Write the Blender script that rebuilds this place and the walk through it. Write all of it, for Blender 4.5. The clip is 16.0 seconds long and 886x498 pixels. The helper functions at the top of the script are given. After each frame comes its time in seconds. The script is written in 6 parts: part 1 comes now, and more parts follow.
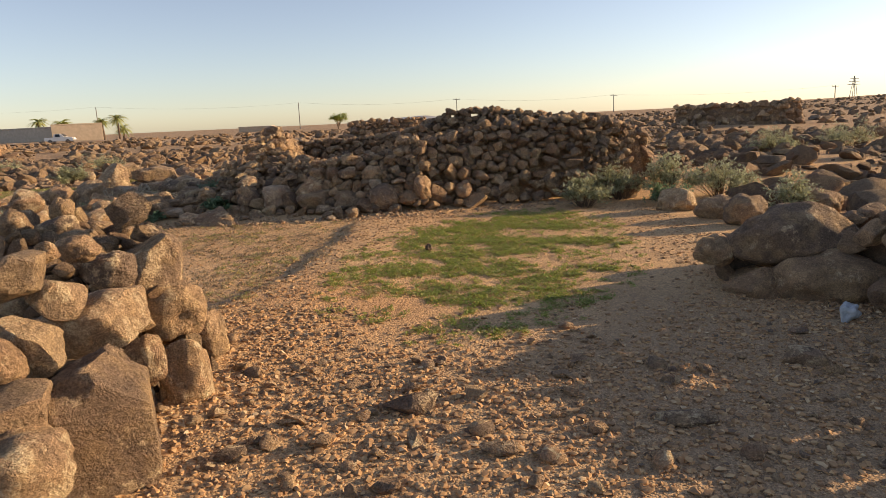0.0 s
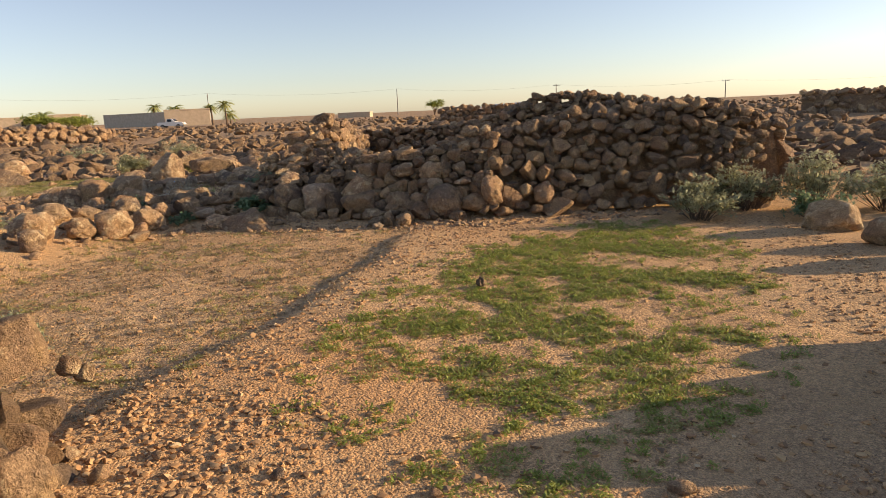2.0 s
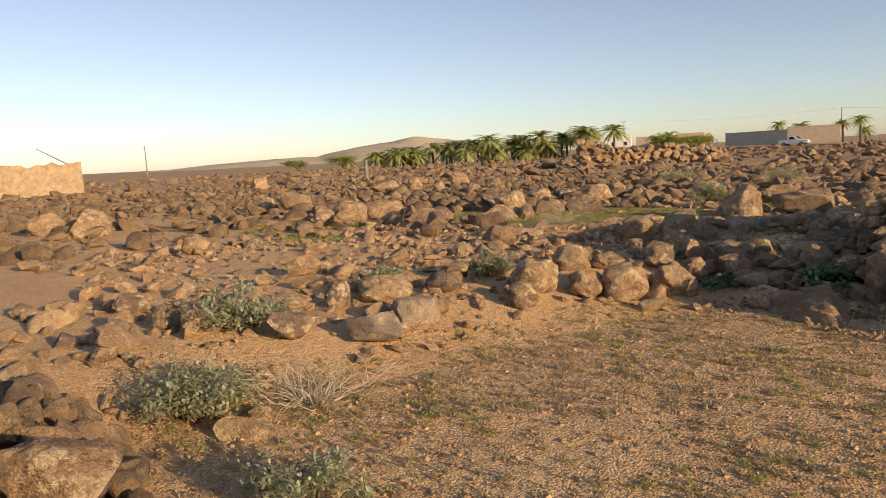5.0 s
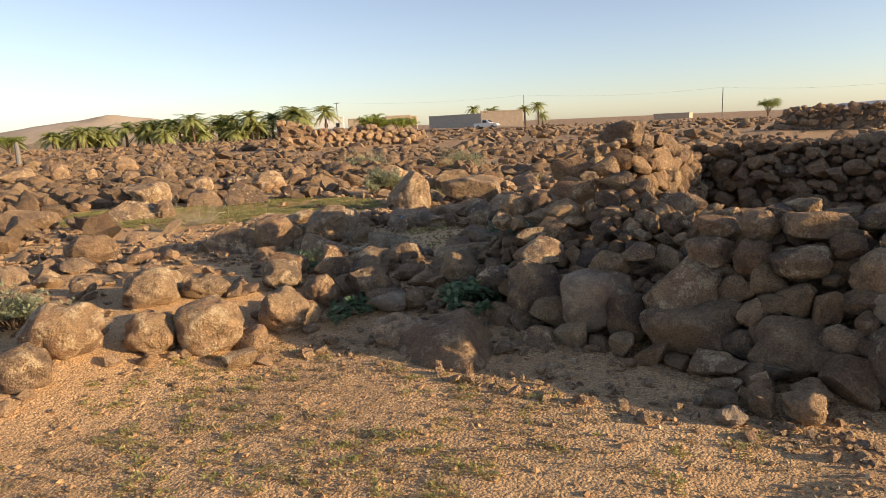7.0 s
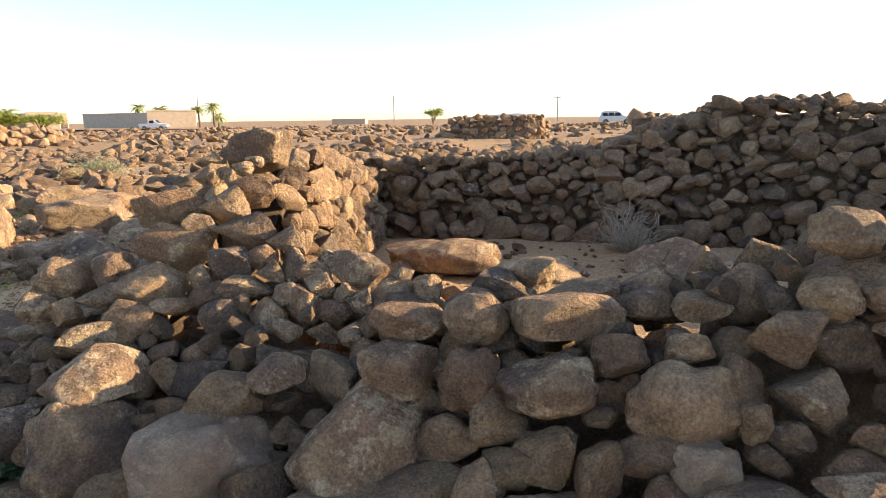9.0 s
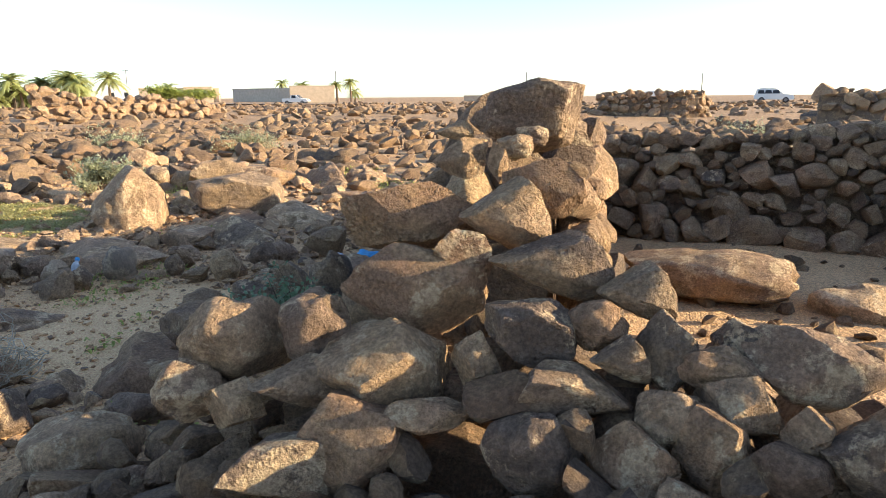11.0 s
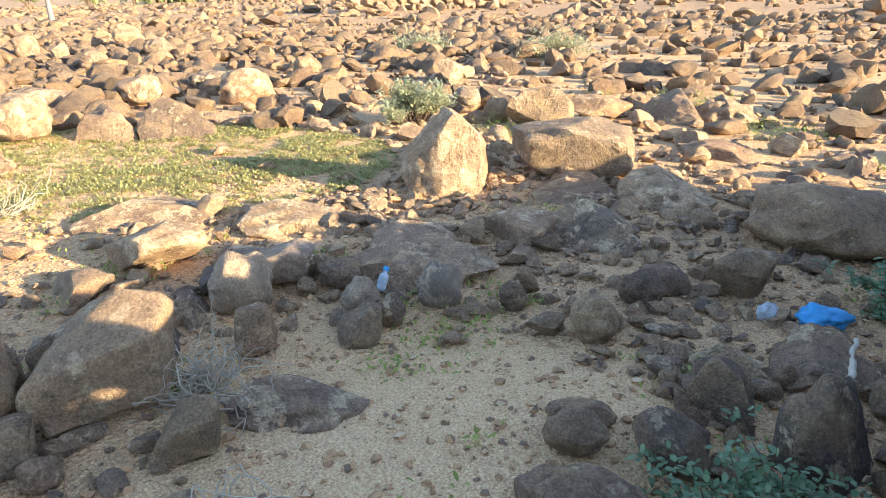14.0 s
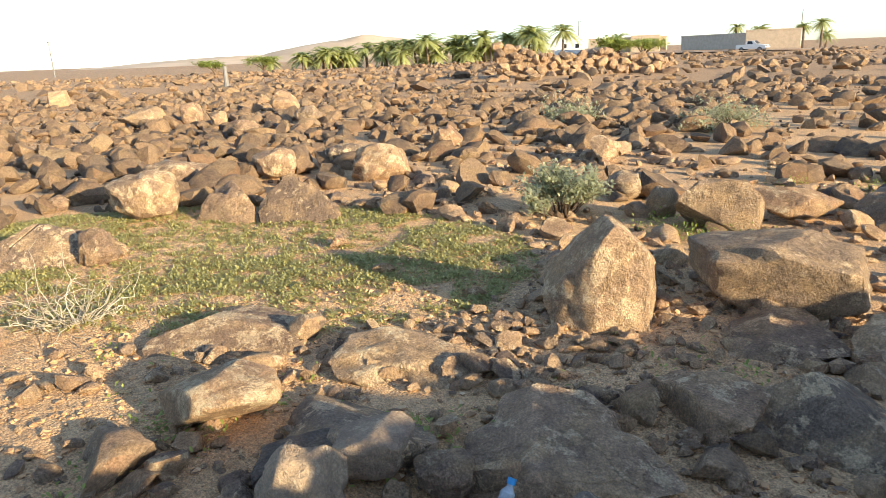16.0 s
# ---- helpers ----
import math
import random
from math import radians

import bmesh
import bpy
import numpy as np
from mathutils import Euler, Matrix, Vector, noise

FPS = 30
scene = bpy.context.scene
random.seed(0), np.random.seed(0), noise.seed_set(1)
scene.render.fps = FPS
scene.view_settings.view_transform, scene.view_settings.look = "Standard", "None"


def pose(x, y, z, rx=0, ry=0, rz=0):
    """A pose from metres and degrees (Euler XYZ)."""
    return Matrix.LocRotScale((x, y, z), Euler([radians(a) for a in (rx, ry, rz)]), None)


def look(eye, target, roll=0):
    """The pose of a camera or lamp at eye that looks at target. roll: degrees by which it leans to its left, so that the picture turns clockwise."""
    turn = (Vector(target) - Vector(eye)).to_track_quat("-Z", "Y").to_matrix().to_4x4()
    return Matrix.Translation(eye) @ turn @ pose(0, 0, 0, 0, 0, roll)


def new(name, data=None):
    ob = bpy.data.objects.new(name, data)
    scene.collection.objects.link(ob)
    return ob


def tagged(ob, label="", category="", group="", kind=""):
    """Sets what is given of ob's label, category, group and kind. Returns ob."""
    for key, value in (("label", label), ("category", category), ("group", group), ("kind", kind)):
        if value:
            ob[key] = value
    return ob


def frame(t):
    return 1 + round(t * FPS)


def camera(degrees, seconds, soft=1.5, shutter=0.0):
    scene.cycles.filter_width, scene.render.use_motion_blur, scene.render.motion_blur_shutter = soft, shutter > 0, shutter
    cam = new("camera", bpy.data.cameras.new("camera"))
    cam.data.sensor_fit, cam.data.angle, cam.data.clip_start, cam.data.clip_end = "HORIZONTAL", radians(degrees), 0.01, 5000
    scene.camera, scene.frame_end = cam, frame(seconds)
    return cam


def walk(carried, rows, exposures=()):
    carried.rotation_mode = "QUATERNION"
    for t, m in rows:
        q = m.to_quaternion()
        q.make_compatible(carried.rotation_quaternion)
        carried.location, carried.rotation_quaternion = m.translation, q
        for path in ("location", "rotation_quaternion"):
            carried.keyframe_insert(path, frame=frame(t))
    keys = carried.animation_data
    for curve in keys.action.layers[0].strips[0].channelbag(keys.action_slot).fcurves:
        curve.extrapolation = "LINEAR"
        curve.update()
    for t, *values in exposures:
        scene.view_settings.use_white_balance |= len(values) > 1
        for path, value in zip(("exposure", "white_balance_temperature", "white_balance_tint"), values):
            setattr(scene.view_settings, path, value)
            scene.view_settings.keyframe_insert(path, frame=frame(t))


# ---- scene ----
cam = camera(66.9, 16.0, 0.55)
METRES, EYE, TILT, LEAN, TURN = 15.0, 1.5, -11.0, 2.6, 0.0
ROWS = [
    (0.0, 0.0, 0.0, 0.0, 0.0, 0.0, -0.0),
    (0.5, 0.0057, 0.0338, 0.0043, 4.68, -0.91, -0.59),
    (1.0, 0.0106, 0.0658, 0.0143, 6.68, -1.56, -1.03),
    (1.5, 0.0139, 0.1032, 0.0221, 7.08, -1.73, -1.3),
    (2.0, 0.0196, 0.14, 0.0268, 8.08, -1.24, -1.68),
    (2.5, 0.02, 0.1757, 0.0352, 14.08, -1.04, -2.99),
    (3.0, 0.0141, 0.2108, 0.0452, 24.77, -1.63, -4.73),
    (3.5, 0.0065, 0.2372, 0.0541, 37.63, -2.79, -6.32),
    (6.0, -0.0578, 0.3809, 0.0754, 59.15, -4.01, -7.91),
    (6.5, -0.0694, 0.4218, 0.0822, 47.04, -3.25, -7.0),
    (7.0, -0.0808, 0.4649, 0.0897, 33.65, -2.89, -5.86),
    (7.5, -0.0838, 0.5067, 0.0963, 21.93, -2.45, -4.44),
    (8.0, -0.0941, 0.5377, 0.1036, 13.29, -1.43, -3.45),
    (10.5, -0.1588, 0.6877, 0.1262, 5.69, -0.19, -3.2),
    (11.0, -0.1853, 0.6955, 0.1235, 17.9, -3.15, -5.55),
    (11.5, -0.2103, 0.7028, 0.1265, 28.8, -6.83, -7.45),
    (12.0, -0.2291, 0.7157, 0.1284, 34.97, -9.77, -8.64),
    (12.5, -0.2546, 0.7308, 0.1287, 37.56, -11.44, -9.12),
    (13.0, -0.2725, 0.7432, 0.1416, 37.93, -13.03, -8.88),
    (13.5, -0.2807, 0.7639, 0.1408, 39.07, -13.89, -8.06),
    (14.0, -0.2915, 0.7857, 0.1531, 41.26, -15.07, -7.78),
    (14.5, -0.303, 0.7935, 0.1553, 43.3, -15.33, -7.52),
    (15.0, -0.3324, 0.8157, 0.1589, 45.54, -14.89, -7.44),
    (15.5, -0.3405, 0.8297, 0.1642, 48.67, -13.58, -7.63),
    (16.0, -0.3485, 0.8392, 0.1657, 53.58, -11.84, -8.28),
]
walk(cam, [(t, pose(0, 0, EYE, TILT, LEAN, TURN) @ pose(METRES * x, METRES * y, METRES * z, 90 + pitch, roll, yaw)) for t, x, y, z, yaw, pitch, roll in ROWS], [
    (0.0, 0.62, 8400, 19), (2.5, 0.66, 8400, 19), (3.5, 0.5, 8300, 18), (6.0, 0.4, 8200, 17), (7.0, 0.68, 8000, 17), (7.5, 0.95, 7900, 17), (8.0, 1.5, 7700, 16), (8.6, 1.55, 7600, 15), (10.5, 1.5, 7200, 13), (11.5, 1.85, 6900, 8), (12.0, 2.1, 6900, 8), (14.0, 2.2, 6800, 8), (15.0, 2.0, 6800, 8), (16.0, 1.5, 7000, 7)])

# ---- light ----
SUN_AZ, SUN_EL = 14.0, 13.6          # degrees from +x towards +y, degrees above the horizon
world = bpy.data.worlds.new("sky")
scene.world = world
world.use_nodes = True
wn = world.node_tree
sky = wn.nodes.new("ShaderNodeTexSky")
sky.sky_type, sky.sun_disc = "NISHITA", False
sky.sun_elevation, sky.sun_rotation = radians(SUN_EL), radians(90 - SUN_AZ)
sky.air_density, sky.dust_density, sky.ozone_density = 1.0, 1.3, 3.0
sky.altitude = 1500
wn.nodes["Background"].inputs["Strength"].default_value = 0.135
pale = wn.nodes.new("ShaderNodeHueSaturation")          # thin dust haze takes the colour out of the whole sky
pale.inputs["Saturation"].default_value = 0.85
tint = wn.nodes.new("ShaderNodeMix")
tint.data_type, tint.blend_type = "RGBA", "MULTIPLY"
tint.inputs[0].default_value = 1.0
tint.inputs[7].default_value = (0.95, 0.97, 1.02, 1)
wn.links.new(sky.outputs[0], pale.inputs["Color"])
wn.links.new(pale.outputs[0], tint.inputs[6])
wn.links.new(tint.outputs[2], wn.nodes["Background"].inputs["Color"])
sun = new("sun", bpy.data.lights.new("sun", "SUN"))
sun.data.energy, sun.data.angle, sun.data.color = 4.2, radians(0.6), (1.0, 0.83, 0.58)
to_sun = Vector((math.cos(radians(SUN_AZ)) * math.cos(radians(SUN_EL)), math.sin(radians(SUN_AZ)) * math.cos(radians(SUN_EL)), math.sin(radians(SUN_EL))))
sun.matrix_world = look((0, 0, 30), Vector((0, 0, 30)) - to_sun)

# ---- materials ----
class Nodes:
    """A short way to write a node material."""

    def __init__(self, name, rough=0.9):
        self.mat = bpy.data.materials.new(name)
        self.mat.use_nodes = True
        self.tree = self.mat.node_tree
        self.bsdf = self.tree.nodes["Principled BSDF"]
        self.bsdf.inputs["Roughness"].default_value = rough
        self.bsdf.inputs["Specular IOR Level"].default_value = 0.25
        self.geo = self.tree.nodes.new("ShaderNodeNewGeometry")
        self.pos = self.geo.outputs["Position"]

    def link(self, a, b):
        self.tree.links.new(a, b)

    def shifted(self, rnd, amount):
        n = self.tree.nodes.new("ShaderNodeVectorMath")
        n.operation = "ADD"
        m = self.math("MULTIPLY", rnd, amount)
        self.link(self.pos, n.inputs[0])
        self.link(m, n.inputs[1])
        return n.outputs[0]

    def noise(self, vec, scale, detail=4.0, rough=0.6):
        n = self.tree.nodes.new("ShaderNodeTexNoise")
        n.inputs["Scale"].default_value, n.inputs["Detail"].default_value, n.inputs["Roughness"].default_value = scale, detail, rough
        self.link(vec, n.inputs["Vector"])
        return n.outputs["Fac"]

    def cells(self, vec, scale, feature="F1"):
        n = self.tree.nodes.new("ShaderNodeTexVoronoi")
        n.feature = feature
        n.inputs["Scale"].default_value = scale
        self.link(vec, n.inputs["Vector"])
        return n

    def ramp(self, fac, stops):
        n = self.tree.nodes.new("ShaderNodeValToRGB")
        r = n.color_ramp
        while len(r.elements) < len(stops):
            r.elements.new(0.5)
        for e, (p, c) in zip(r.elements, stops):
            e.position = p
            e.color = (*c, 1) if isinstance(c, tuple) else (c, c, c, 1)
        self.link(fac, n.inputs[0])
        return n.outputs[0]

    def mix(self, fac, a, b, blend="MIX"):
        n = self.tree.nodes.new("ShaderNodeMix")
        n.data_type, n.blend_type = "RGBA", blend
        for sock, v in ((n.inputs[0], fac), (n.inputs[6], a), (n.inputs[7], b)):
            if isinstance(v, (int, float)):
                sock.default_value = v
            elif isinstance(v, tuple):
                sock.default_value = (*v, 1)
            else:
                self.link(v, sock)
        return n.outputs[2]

    def math(self, op, a, b=0.0):
        n = self.tree.nodes.new("ShaderNodeMath")
        n.operation = op
        for sock, v in zip(n.inputs, (a, b)):
            if isinstance(v, (int, float)):
                sock.default_value = v
            else:
                self.link(v, sock)
        return n.outputs[0]

    def color(self, c):
        if isinstance(c, tuple):
            self.bsdf.inputs["Base Color"].default_value = (*c, 1)
        else:
            self.link(c, self.bsdf.inputs["Base Color"])
        return self

    def bump(self, h, dist, strength=1.0):
        n = self.tree.nodes.new("ShaderNodeBump")
        n.inputs["Distance"].default_value, n.inputs["Strength"].default_value = dist, strength
        self.link(h, n.inputs["Height"])
        self.link(n.outputs[0], self.bsdf.inputs["Normal"])
        return self

    def random(self, island):
        if island:
            return self.geo.outputs["Random Per Island"]
        return self.tree.nodes.new("ShaderNodeObjectInfo").outputs["Random"]


def basalt(name, island=False, pale=0.0, pits=True, cracks=False, varnish=1.0, warm=1.0):
    """Weathered basalt: brown varnish over grey stone, tan crusts, small pits."""
    m = Nodes(name, 0.88)
    rnd = m.random(island)
    vec = m.shifted(rnd, 37.0)
    base = m.ramp(rnd, [(0.0, (0.15, 0.122, 0.108)), (0.2, (0.30, 0.212, 0.155)), (0.45, (0.42, 0.30, 0.205)), (0.7, (0.33, 0.215, 0.145)), (0.85, (0.21, 0.165, 0.135)), (1.0, (0.50, 0.365, 0.24))])
    big = m.noise(vec, 4.0, 6.0, 0.62)
    c = m.mix(m.ramp(big, [(0.46, 0.0), (0.60, 0.6)]), base, (0.47, 0.335, 0.205))
    dark = m.noise(vec, 9.0, 5.0, 0.7)
    c = m.mix(m.ramp(dark, [(0.52, 0.0), (0.66, 0.5)]), c, (0.16, 0.125, 0.105))
    crust = m.noise(vec, 7.5, 9.0, 0.75)
    c = m.mix(m.ramp(crust, [(0.57 - pale, 0.0), (0.61 - pale, 0.85)]), c, (0.58, 0.46, 0.325))
    fine = m.noise(vec, 90.0, 5.0, 0.75)
    c = m.mix(0.4, c, m.ramp(fine, [(0.38, 0.15), (0.5, 0.52), (0.6, 0.9)]), "OVERLAY")
    mottle = m.noise(vec, 26.0, 6.0, 0.7)
    c = m.mix(0.2, c, m.ramp(mottle, [(0.38, 0.15), (0.5, 0.52), (0.6, 0.85)]), "OVERLAY")
    # crease shade painted into the colour: hollows darker, raised edges paler
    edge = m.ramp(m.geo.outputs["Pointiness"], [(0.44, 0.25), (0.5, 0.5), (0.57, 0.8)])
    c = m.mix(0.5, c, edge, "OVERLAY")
    c = m.mix(1.0, c, (varnish, 0.94 * varnish, 0.85 * varnish), "MULTIPLY")
    if warm < 1:
        c = m.mix(1 - warm, c, m.mix(1.0, m.math("MULTIPLY", big, 1.0), (0.95, 0.81, 0.66), "MULTIPLY"))
    m.color(c)
    h = m.math("ADD", m.math("MULTIPLY", m.noise(vec, 16.0, 9.0, 0.72), 1.0), m.math("MULTIPLY", fine, 0.35))
    if pits:
        hole = m.cells(vec, 55.0).outputs["Distance"]
        h = m.math("ADD", h, m.math("MULTIPLY", m.ramp(hole, [(0.08, 0.0), (0.3, 1.0)]), m.math("MULTIPLY", m.ramp(dark, [(0.45, 0.0), (0.6, 1.0)]), 0.35)))
    if cracks:
        bent = m.tree.nodes.new("ShaderNodeVectorMath")
        bent.operation = "ADD"
        m.link(vec, bent.inputs[0])
        m.link(m.math("MULTIPLY", big, 0.55), bent.inputs[1])
        crack = m.cells(bent.outputs[0], 2.3, "DISTANCE_TO_EDGE").outputs["Distance"]
        h = m.math("ADD", h, m.math("MULTIPLY", m.ramp(crack, [(0.0, 0.0), (0.02, 1.0)]), 0.7))
    m.bump(h, 0.055, 1.0)
    return m.mat


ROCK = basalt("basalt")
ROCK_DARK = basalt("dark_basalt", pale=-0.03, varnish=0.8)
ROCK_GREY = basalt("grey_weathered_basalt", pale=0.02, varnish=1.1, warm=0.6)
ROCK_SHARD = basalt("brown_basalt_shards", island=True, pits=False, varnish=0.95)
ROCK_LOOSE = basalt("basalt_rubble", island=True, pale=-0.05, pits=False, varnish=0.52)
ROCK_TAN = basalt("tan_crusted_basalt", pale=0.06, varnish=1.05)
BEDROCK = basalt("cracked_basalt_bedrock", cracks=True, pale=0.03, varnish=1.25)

COATS = {"grey": ROCK_GREY, "brown": ROCK, "dark": ROCK_DARK, "tan": ROCK_TAN, "bed": BEDROCK}


def soil():
    m = Nodes("soil", 0.95)
    p = m.pos
    patch = m.noise(p, 0.55, 5.0, 0.6)
    c = m.ramp(patch, [(0.3, (0.44, 0.285, 0.175)), (0.5, (0.56, 0.385, 0.245)), (0.7, (0.63, 0.47, 0.325))])
    grit = m.cells(p, 64.0)
    grey = m.ramp(grit.outputs["Color"], [(0.25, (0.23, 0.17, 0.13)), (0.6, (0.55, 0.38, 0.25)), (1.0, (0.68, 0.50, 0.33))])
    c = m.mix(m.ramp(m.noise(p, 3.0, 4.0), [(0.35, 0.25), (0.65, 0.65)]), c, grey)
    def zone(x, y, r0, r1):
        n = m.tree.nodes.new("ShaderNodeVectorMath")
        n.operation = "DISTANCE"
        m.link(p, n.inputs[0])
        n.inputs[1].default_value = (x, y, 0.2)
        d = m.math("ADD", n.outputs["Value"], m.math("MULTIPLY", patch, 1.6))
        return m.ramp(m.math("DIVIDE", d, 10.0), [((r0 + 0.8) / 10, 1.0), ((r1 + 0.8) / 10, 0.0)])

    c = m.mix(m.math("MULTIPLY", zone(-5.6, 13.4, 0.7, 1.5), 0.75), c, (0.68, 0.50, 0.33))
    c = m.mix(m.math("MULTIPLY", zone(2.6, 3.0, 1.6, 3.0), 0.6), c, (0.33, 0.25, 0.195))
    c = m.mix(m.math("MULTIPLY", zone(-1.0, 5.4, 0.3, 1.6), 0.5), c, (0.52, 0.30, 0.165))
    away = m.tree.nodes.new("ShaderNodeVectorMath")
    away.operation = "DISTANCE"
    m.link(p, away.inputs[0])
    away.inputs[1].default_value = (-4.0, 9.0, 0.0)
    c = m.mix(m.ramp(m.math("DIVIDE", away.outputs["Value"], 100.0), [(0.14, 0.0), (0.4, 0.6)]), c, (0.24, 0.175, 0.135))
    fine = m.noise(p, 110.0, 5.0, 0.75)
    c = m.mix(0.75, c, m.ramp(fine, [(0.36, 0.2), (0.5, 0.5), (0.64, 0.78)]), "OVERLAY")
    c = m.mix(1.0, c, (1.22, 1.12, 0.92), "MULTIPLY")
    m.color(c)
    h = m.math("ADD", m.noise(p, 14.0, 6.0, 0.65), m.math("MULTIPLY", grit.outputs["Distance"], -0.25))
    m.bump(h, 0.045, 1.0)
    return m.mat


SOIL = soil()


def gravel_mat():
    m = Nodes("gravel", 0.92)
    r = m.random(True)
    c = m.ramp(r, [(0.0, (0.15, 0.12, 0.10)), (0.3, (0.33, 0.21, 0.135)), (0.65, (0.46, 0.29, 0.17)), (0.92, (0.52, 0.37, 0.235)), (1.0, (0.58, 0.47, 0.35))])
    m.color(m.mix(1.0, m.mix(0.4, c, m.ramp(m.noise(m.pos, 120.0), [(0.3, 0.4), (0.7, 0.65)]), "OVERLAY"), (1.12, 1.04, 0.88), "MULTIPLY"))
    return m.mat


GRAVEL = gravel_mat()


def leaf_mat(name, lo, hi, through_light=0.25):
    m = Nodes(name, 0.6)
    r = m.random(True)
    m.color(m.ramp(r, [(0.0, lo), (0.55, tuple((a + b) / 2 for a, b in zip(lo, hi))), (1.0, hi)]))
    m.bsdf.inputs["Transmission Weight"].default_value = 0.0
    tr = m.tree.nodes.new("ShaderNodeBsdfTranslucent")
    tr.inputs["Color"].default_value = (*[min(1, v * 1.6) for v in hi], 1)
    mixer = m.tree.nodes.new("ShaderNodeMixShader")
    mixer.inputs[0].default_value = through_light
    m.link(m.bsdf.outputs[0], mixer.inputs[1])
    m.link(tr.outputs[0], mixer.inputs[2])
    m.link(mixer.outputs[0], m.tree.nodes["Material Output"].inputs["Surface"])
    return m.mat


def painted(name, c, rough=0.85, var=0.12, scale=2.0, bump=0.01):
    m = Nodes(name, rough)
    n = m.noise(m.pos, scale, 6.0, 0.65)
    m.color(m.mix(m.ramp(n, [(0.35, 0.0), (0.7, 1.0)]), tuple(v * (1 - var) for v in c), tuple(min(1, v * (1 + var)) for v in c)))
    m.bump(m.noise(m.pos, 30.0, 4.0), bump, 0.6)
    return m.mat


GRASS = leaf_mat("weed_leaf", (0.13, 0.18, 0.04), (0.36, 0.40, 0.11))
SAGE = leaf_mat("sage_leaf", (0.20, 0.22, 0.13), (0.42, 0.43, 0.28), 0.3)
GRASS_DRY = leaf_mat("yellowing_weed_leaf", (0.22, 0.22, 0.08), (0.44, 0.40, 0.17))
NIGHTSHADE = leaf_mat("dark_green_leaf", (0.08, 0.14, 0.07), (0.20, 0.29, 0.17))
PALM_LEAF = leaf_mat("palm_leaf", (0.20, 0.24, 0.08), (0.44, 0.46, 0.22), 0.35)
STRAW = leaf_mat("straw", (0.38, 0.32, 0.23), (0.60, 0.53, 0.41), 0.1)
STUBBLE = leaf_mat("dead_stubble", (0.20, 0.15, 0.09), (0.40, 0.31, 0.18), 0.1)
BARK = painted("bark", (0.17, 0.12, 0.085), 0.95, 0.4, 12.0, 0.03)
PLASTER = painted("sandy_plaster", (0.52, 0.41, 0.30))
PLASTER_DARK = painted("dull_plaster", (0.52, 0.43, 0.34))
MUD = painted("mud_brick", (0.40, 0.29, 0.19), 0.95, 0.25, 3.0, 0.05)
SAND = painted("sandy_track", (0.46, 0.34, 0.24), 0.95, 0.15, 1.0, 0.03)
STEEL = painted("grey_steel", (0.20, 0.19, 0.18), 0.6)
WHITE_PAINT = painted("white_car_paint", (0.72, 0.72, 0.70), 0.35, 0.03)
GLASS = painted("dark_car_glass", (0.03, 0.035, 0.04), 0.12, 0.05)
RUBBER = painted("tyre_rubber", (0.03, 0.03, 0.03), 0.8)
BLUE_BAG = painted("blue_plastic", (0.05, 0.32, 0.62), 0.4, 0.2, 20.0)
CLEAR_PLASTIC = painted("white_plastic", (0.42, 0.47, 0.50), 0.3, 0.2, 30.0)
FAR_HILL = painted("far_hill_soil", (0.50, 0.40, 0.30), 0.95, 0.2, 0.02)
FAR_MESA = painted("far_mesa_haze", (0.42, 0.42, 0.42), 0.95, 0.05, 0.01)

# ---- building helpers ----
def mesh_from(name, verts, faces, material, smooth=False):
    me = bpy.data.meshes.new(name)
    me.from_pydata([tuple(v) for v in verts], [], [tuple(f) for f in faces])
    me.materials.append(material)
    if smooth:
        me.shade_smooth()
    return me


def fast_mesh(name, verts, faces, material, smooth=False):
    """A mesh from numpy arrays: faces all with the same corner count."""
    me = bpy.data.meshes.new(name)
    nv, nf, k = len(verts), len(faces), faces.shape[1]
    me.vertices.add(nv)
    me.vertices.foreach_set("co", np.ascontiguousarray(verts, dtype=np.float32).ravel())
    me.loops.add(nf * k)
    me.loops.foreach_set("vertex_index", np.ascontiguousarray(faces, dtype=np.int32).ravel())
    me.polygons.add(nf)
    me.polygons.foreach_set("loop_start", np.arange(0, nf * k, k, dtype=np.int32))
    me.materials.append(material)
    me.update(calc_edges=True)
    me.validate()
    if smooth:
        me.shade_smooth()
    return me


def part(name, bm, material, parent, label=""):
    me = bpy.data.meshes.new(name)
    bm.to_mesh(me)
    bm.free()
    me.materials.append(material)
    ob = new(name, me)
    ob.parent = parent
    return tagged(ob, label)


def hold(name, x, y, z, label, category, group="", rz=0.0, kind=""):
    ob = new(name)
    ob.empty_display_size = 0.1
    ob.matrix_basis = pose(x, y, z, 0, 0, rz)
    return tagged(ob, label, category, group, kind)


def box(bm, x0, x1, y0, y1, z0, z1, bevel=0.0):
    r = bmesh.ops.create_cube(bm, size=1.0, matrix=Matrix.Translation(((x0 + x1) / 2, (y0 + y1) / 2, (z0 + z1) / 2)) @ Matrix.Diagonal((x1 - x0, y1 - y0, z1 - z0, 1)))
    if bevel:
        es = list({e for v in r["verts"] for e in v.link_edges})
        bmesh.ops.bevel(bm, geom=es, offset=bevel, segments=2, affect="EDGES", profile=0.5)
    return bm


def fbm(x, y, s, seed=0.0):
    return noise.fractal(Vector((x * s + seed, y * s - seed, seed * 1.7)), 1.0, 2.0, 4)


